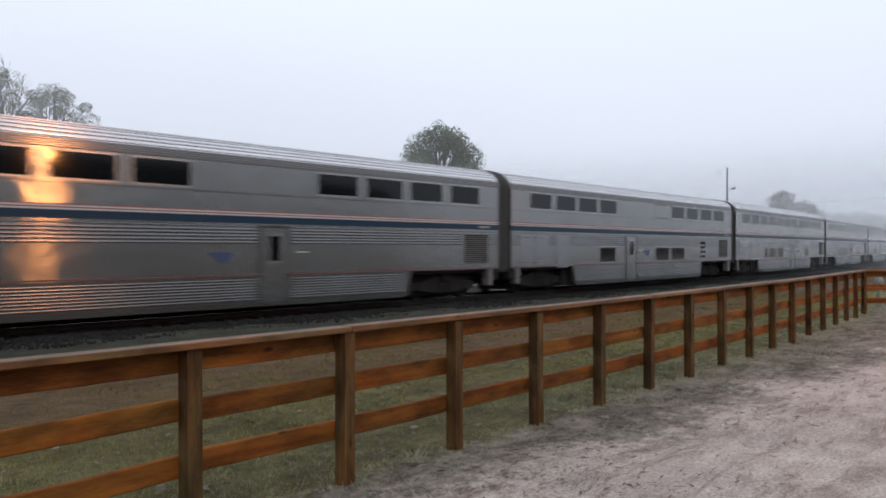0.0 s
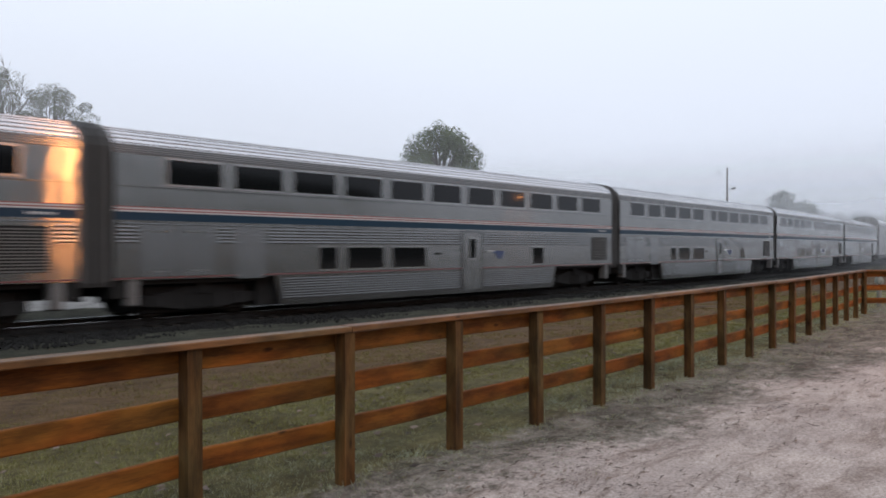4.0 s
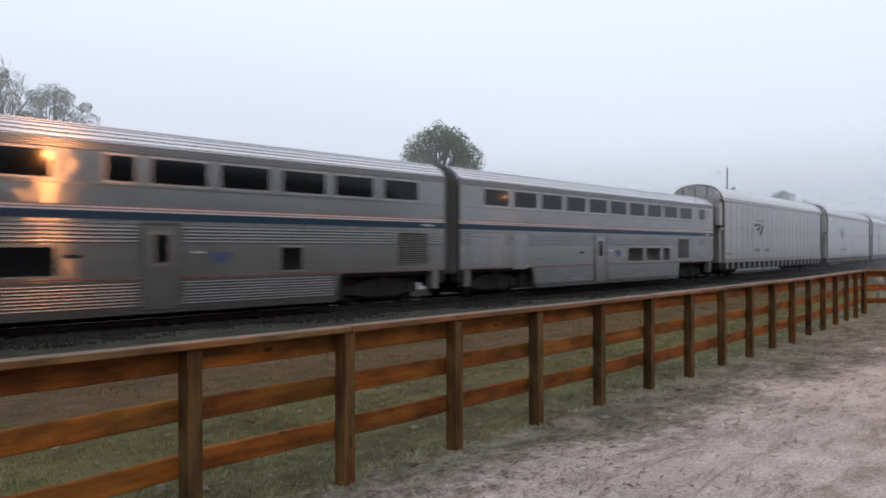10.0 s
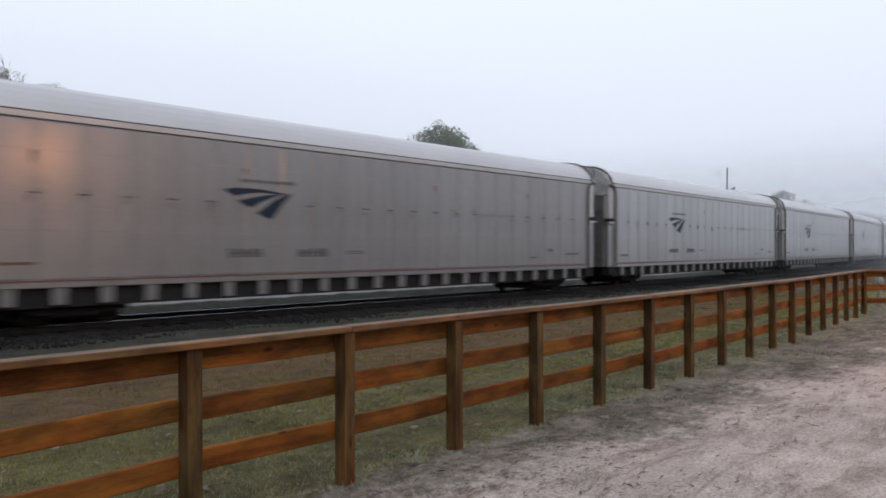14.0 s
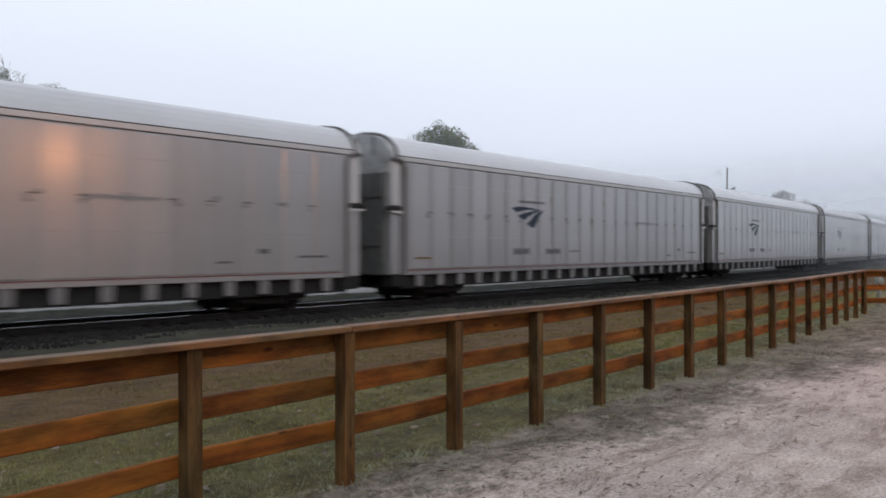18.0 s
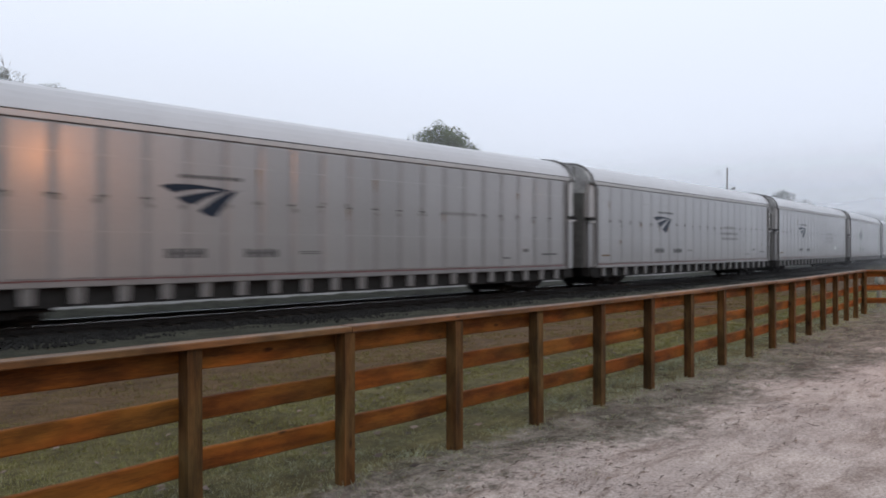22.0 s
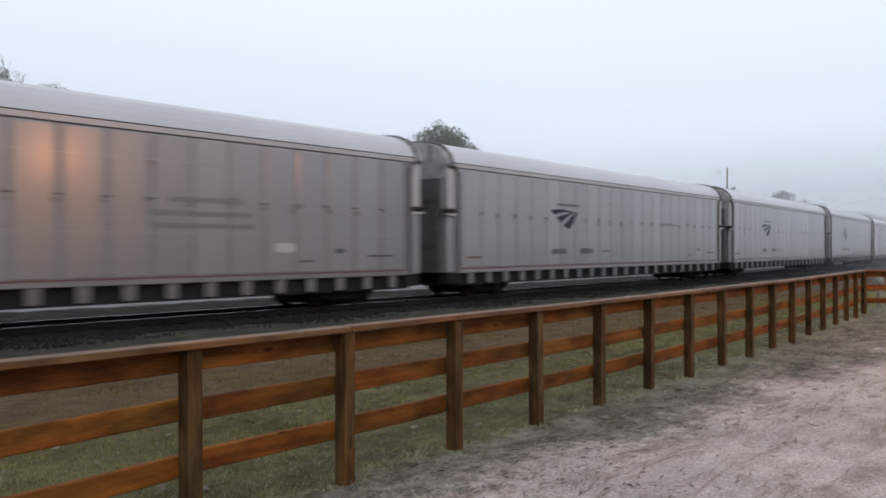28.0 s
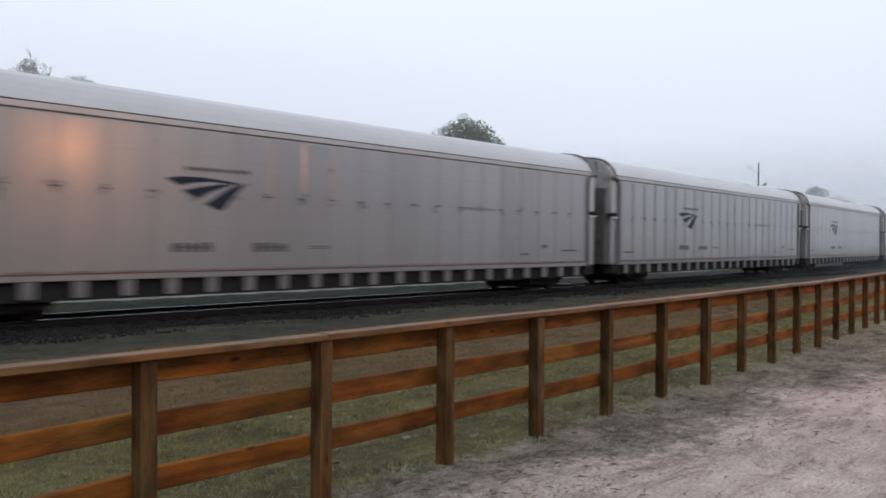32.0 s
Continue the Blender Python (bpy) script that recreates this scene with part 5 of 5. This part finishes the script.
lamp_post(18.7, -3.0, (-0.17, 0.17), 670, 0.08)
lamp_post(62.3, -3.0, (0.0,), 30, 0.05)


def fog_bank():
    """Thin sheets of mist, one behind the other, standing across the line."""
    fog = thing("mist", "thin pale morning mist hanging over the railway", "mist", kind="stuff")
    for i, (x, amount) in enumerate(((52, 0.02), (70, 0.04), (90, 0.08), (112, 0.13), (140, 0.2), (166, 0.3), (205, 0.35))):
        fog_mat("mist", amount, 0.05)
        n = Shape()
        y0, y1, z0, z1 = 7.0, 60 + x * 2.0, -0.6, 12 + x * 0.14
        n.v += [(x + 2, y0, z0), (x - 2, y1, z0), (x - 2, y1, z1), (x + 2, y0, z1)]
        n.f.append((0, 1, 2, 3))
        part("mist_sheet", n, "mist", fog)
    fog_mat("mist", 0.27, 0.05, 0, 0.3)
    n = Shape()
    n.v += [(-90, 34, -0.6), (75, 34, -0.6), (75, 34, 20), (-90, 34, 20)]
    n.f.append((0, 1, 2, 3))
    part("mist_sheet", n, "mist", fog)


fog_bank()


def backdrop():
    sh = Shape()
    # unseen wall added for reflections; its heights set how dark the train's side looks
    pts = [(-160, -20, 8.5), (-60, -30, 8.5), (46, -32, 9.6), (77, -35, 9.0), (90, -37, 3.8), (112, -38, 2.4), (140, -40, 2.0), (300, -60, 2.0)]
    for i, (x, y, h) in enumerate(pts):
        sh.v += [(x, y, -1), (x, y, h)]
    for i in range(len(pts) - 1):
        sh.f.append((2 * i, 2 * i + 2, 2 * i + 3, 2 * i + 1))
    me = sh.mesh("backdrop")
    me.materials.append(M["woods"])
    tagged(new("backdrop", me), "unseen dark wall stepped in height to shape the train's reflections", "woods", kind="structure")


backdrop()


# ---- grass and litter ----
def grass():
    rng = np.random.default_rng(17)
    # tufts, then the blades of each
    tufts = 92000
    tx = 0.8 + 33 * rng.random(tufts) ** 1.55
    to = -1.5 + 10.3 * rng.random(tufts) ** 1.4
    patch = np.sin(tx * 1.7 + to * 2.3) + np.sin(tx * 0.6 - to * 1.1 + 2) + 0.7 * np.sin(tx * 4.3 + 1) * np.sin(to * 5.1) + 0.9 * rng.normal(0, 1, tufts)
    bare = np.clip((to + 1.5) / 1.5, 0, 1) ** 2.2
    keep = (patch > -0.9) & ((to > 0.0) | (rng.random(tufts) < 0.75 * bare))
    tx, to, patch = tx[keep], to[keep], patch[keep]
    # a few close round the foot of each post
    foot = np.repeat(2.635 + 1.22 * np.arange(-2, 17), 16)
    tx, to = np.concatenate([tx, foot + rng.normal(0, 0.09, len(foot))]), np.concatenate([to, rng.normal(0.0, 0.07, len(foot))])
    patch = np.concatenate([patch, rng.normal(0, 1, len(foot))])
    many = rng.integers(5, 14, len(tx))
    size = np.clip(rng.lognormal(0, 0.38, len(tx)), 0.4, 2.4)
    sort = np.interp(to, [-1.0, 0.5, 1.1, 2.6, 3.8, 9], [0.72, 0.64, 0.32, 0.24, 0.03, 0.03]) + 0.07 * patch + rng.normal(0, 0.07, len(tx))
    own = np.repeat(np.arange(len(tx)), many)
    n = len(own)
    wide = 0.022 * size[own]
    x, off = tx[own] + rng.normal(0, 1, n) * wide, to[own] + rng.normal(0, 1, n) * wide
    fy = 4.14 + 0.0204 * x + 0.0041 * x ** 2 / 2
    y = fy + off
    z = ground_height(x, y)[0] - 0.006
    h = rng.uniform(0.012, 0.034, n) * size[own] * np.interp(off, [-1, 0.2, 1.5, 4, 8], [0.6, 0.8, 1.15, 1.0, 1.0])
    a = rng.uniform(0, 2 * np.pi, n)
    w = rng.uniform(0.0010, 0.0024, n) * (1 + x / 10)
    lean = rng.normal(0, 0.55, (n, 2)) * h[:, None]
    p0 = np.stack([x - np.cos(a) * w, y - np.sin(a) * w, z], -1)
    p1 = np.stack([x + np.cos(a) * w, y + np.sin(a) * w, z], -1)
    p2 = np.stack([x + lean[:, 0], y + lean[:, 1], z + h], -1)
    co = np.stack([p0, p1, p2], 1).reshape(-1, 3)
    me = bpy.data.meshes.new("grass")
    me.from_pydata(co.tolist(), [], np.arange(3 * n).reshape(-1, 3).tolist())
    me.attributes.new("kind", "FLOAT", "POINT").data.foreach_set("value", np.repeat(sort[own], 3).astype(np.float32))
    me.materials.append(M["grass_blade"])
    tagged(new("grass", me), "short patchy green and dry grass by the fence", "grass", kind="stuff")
    # fallen leaves and bark bits
    sh = Shape()
    r = random.Random(23)
    for i in range(9000):
        leaf = i < 230   # whole fallen leaves lying in the grass
        lx = 1.5 + 10 * r.random() if leaf else 1.2 + 22 * r.random() ** 1.4
        lo = r.uniform(-0.4, 3.0) if leaf else r.gauss(-1.35, 0.62) if r.random() < 0.93 else r.uniform(-5.5, 0)
        drift = math.sin(lx * 2.1 + lo * 1.7) + math.sin(lx * 0.83 - lo * 2.9 + 1.0) + 0.6 * math.sin(lx * 5.3 + lo * 4.1)
        if not leaf and drift < r.uniform(-1.6, 1.3):
            continue
        ly = 4.14 + 0.0204 * lx + 0.0041 * lx * lx / 2 + lo
        lz = float(ground_height(np.array(lx), np.array(ly))[0]) + (0.03 if leaf else 0.006)
        an = r.uniform(0, 6.28) if leaf or r.random() < 0.3 else r.gauss(0.25, 0.5)
        if leaf:
            s, wide, tilt = r.uniform(0.03, 0.055), 0.5, r.uniform(-0.3, 0.5)
        else:
            s, wide, tilt = r.uniform(0.008, 0.03) * r.choice((1, 1, 1.8)), r.choice((0.06, 0.09, 0.14)), 0.1
        c, d = math.cos(an) * s, math.sin(an) * s
        bend = s * r.uniform(-0.35, 0.35)
        k = len(sh.v)
        mx, my = lx - math.sin(an) * bend, ly + math.cos(an) * bend
        sh.v += [(lx - c, ly - d, lz), (mx + d * wide, my - c * wide, lz + s * tilt), (lx + c, ly + d, lz + s * 0.2), (mx - d * wide, my + c * wide, lz + s * 0.25)]
        sh.f.append((k, k + 1, k + 2, k + 3))
    me = sh.mesh("fallen_leaves")
    me.materials.append(M["dead_leaf"])
    tagged(new("fallen_leaves", me), "scattered brown fallen leaves and twigs on the path", "leaves", kind="stuff")


grass()


# ---- movement ----
def motions():
    def run(t):
        late = min(max((t - 28.4) / 1.6, 0.0), 1.0)
        return TRAIN_SPEED * t + TRAIN_GAIN * t * t / 2 + 1.65 * late * (0.5 + 0.5 * late * (3 - 2 * late)) + 0.155 * max(t - 23.0, 0.0)
    for car, s0 in CARS:
        rows = []
        for i in range(65):
            t = i * 0.5
            s = s0 - run(t)
            p = on_line(s, HALF)
            rows.append((t, pose(p.x, p.y, p.z, 0, 0, math.degrees(CURVE * s))))
        walk(car, rows)
    every = {}
    for car, _ in CARS:
        for o in car.children_recursive:
            if o.name.split(".")[0] == "wheel":
                every.setdefault(round(o.matrix_parent_inverse.translation.z, 3), []).append(o)
    for r, wheels in every.items():
        lead = wheels[0]
        walk(lead, [(f / FPS, pose(0, 0, 0, 0, -math.degrees(run(f / FPS) / r), 0)) for f in range(0, int(SECONDS * FPS) + 1)])
        for w in wheels[1:]:
            w.rotation_mode = "QUATERNION"
            w.animation_data_create()
            w.animation_data.action = lead.animation_data.action
            w.animation_data.action_slot = lead.animation_data.action_slot


motions()
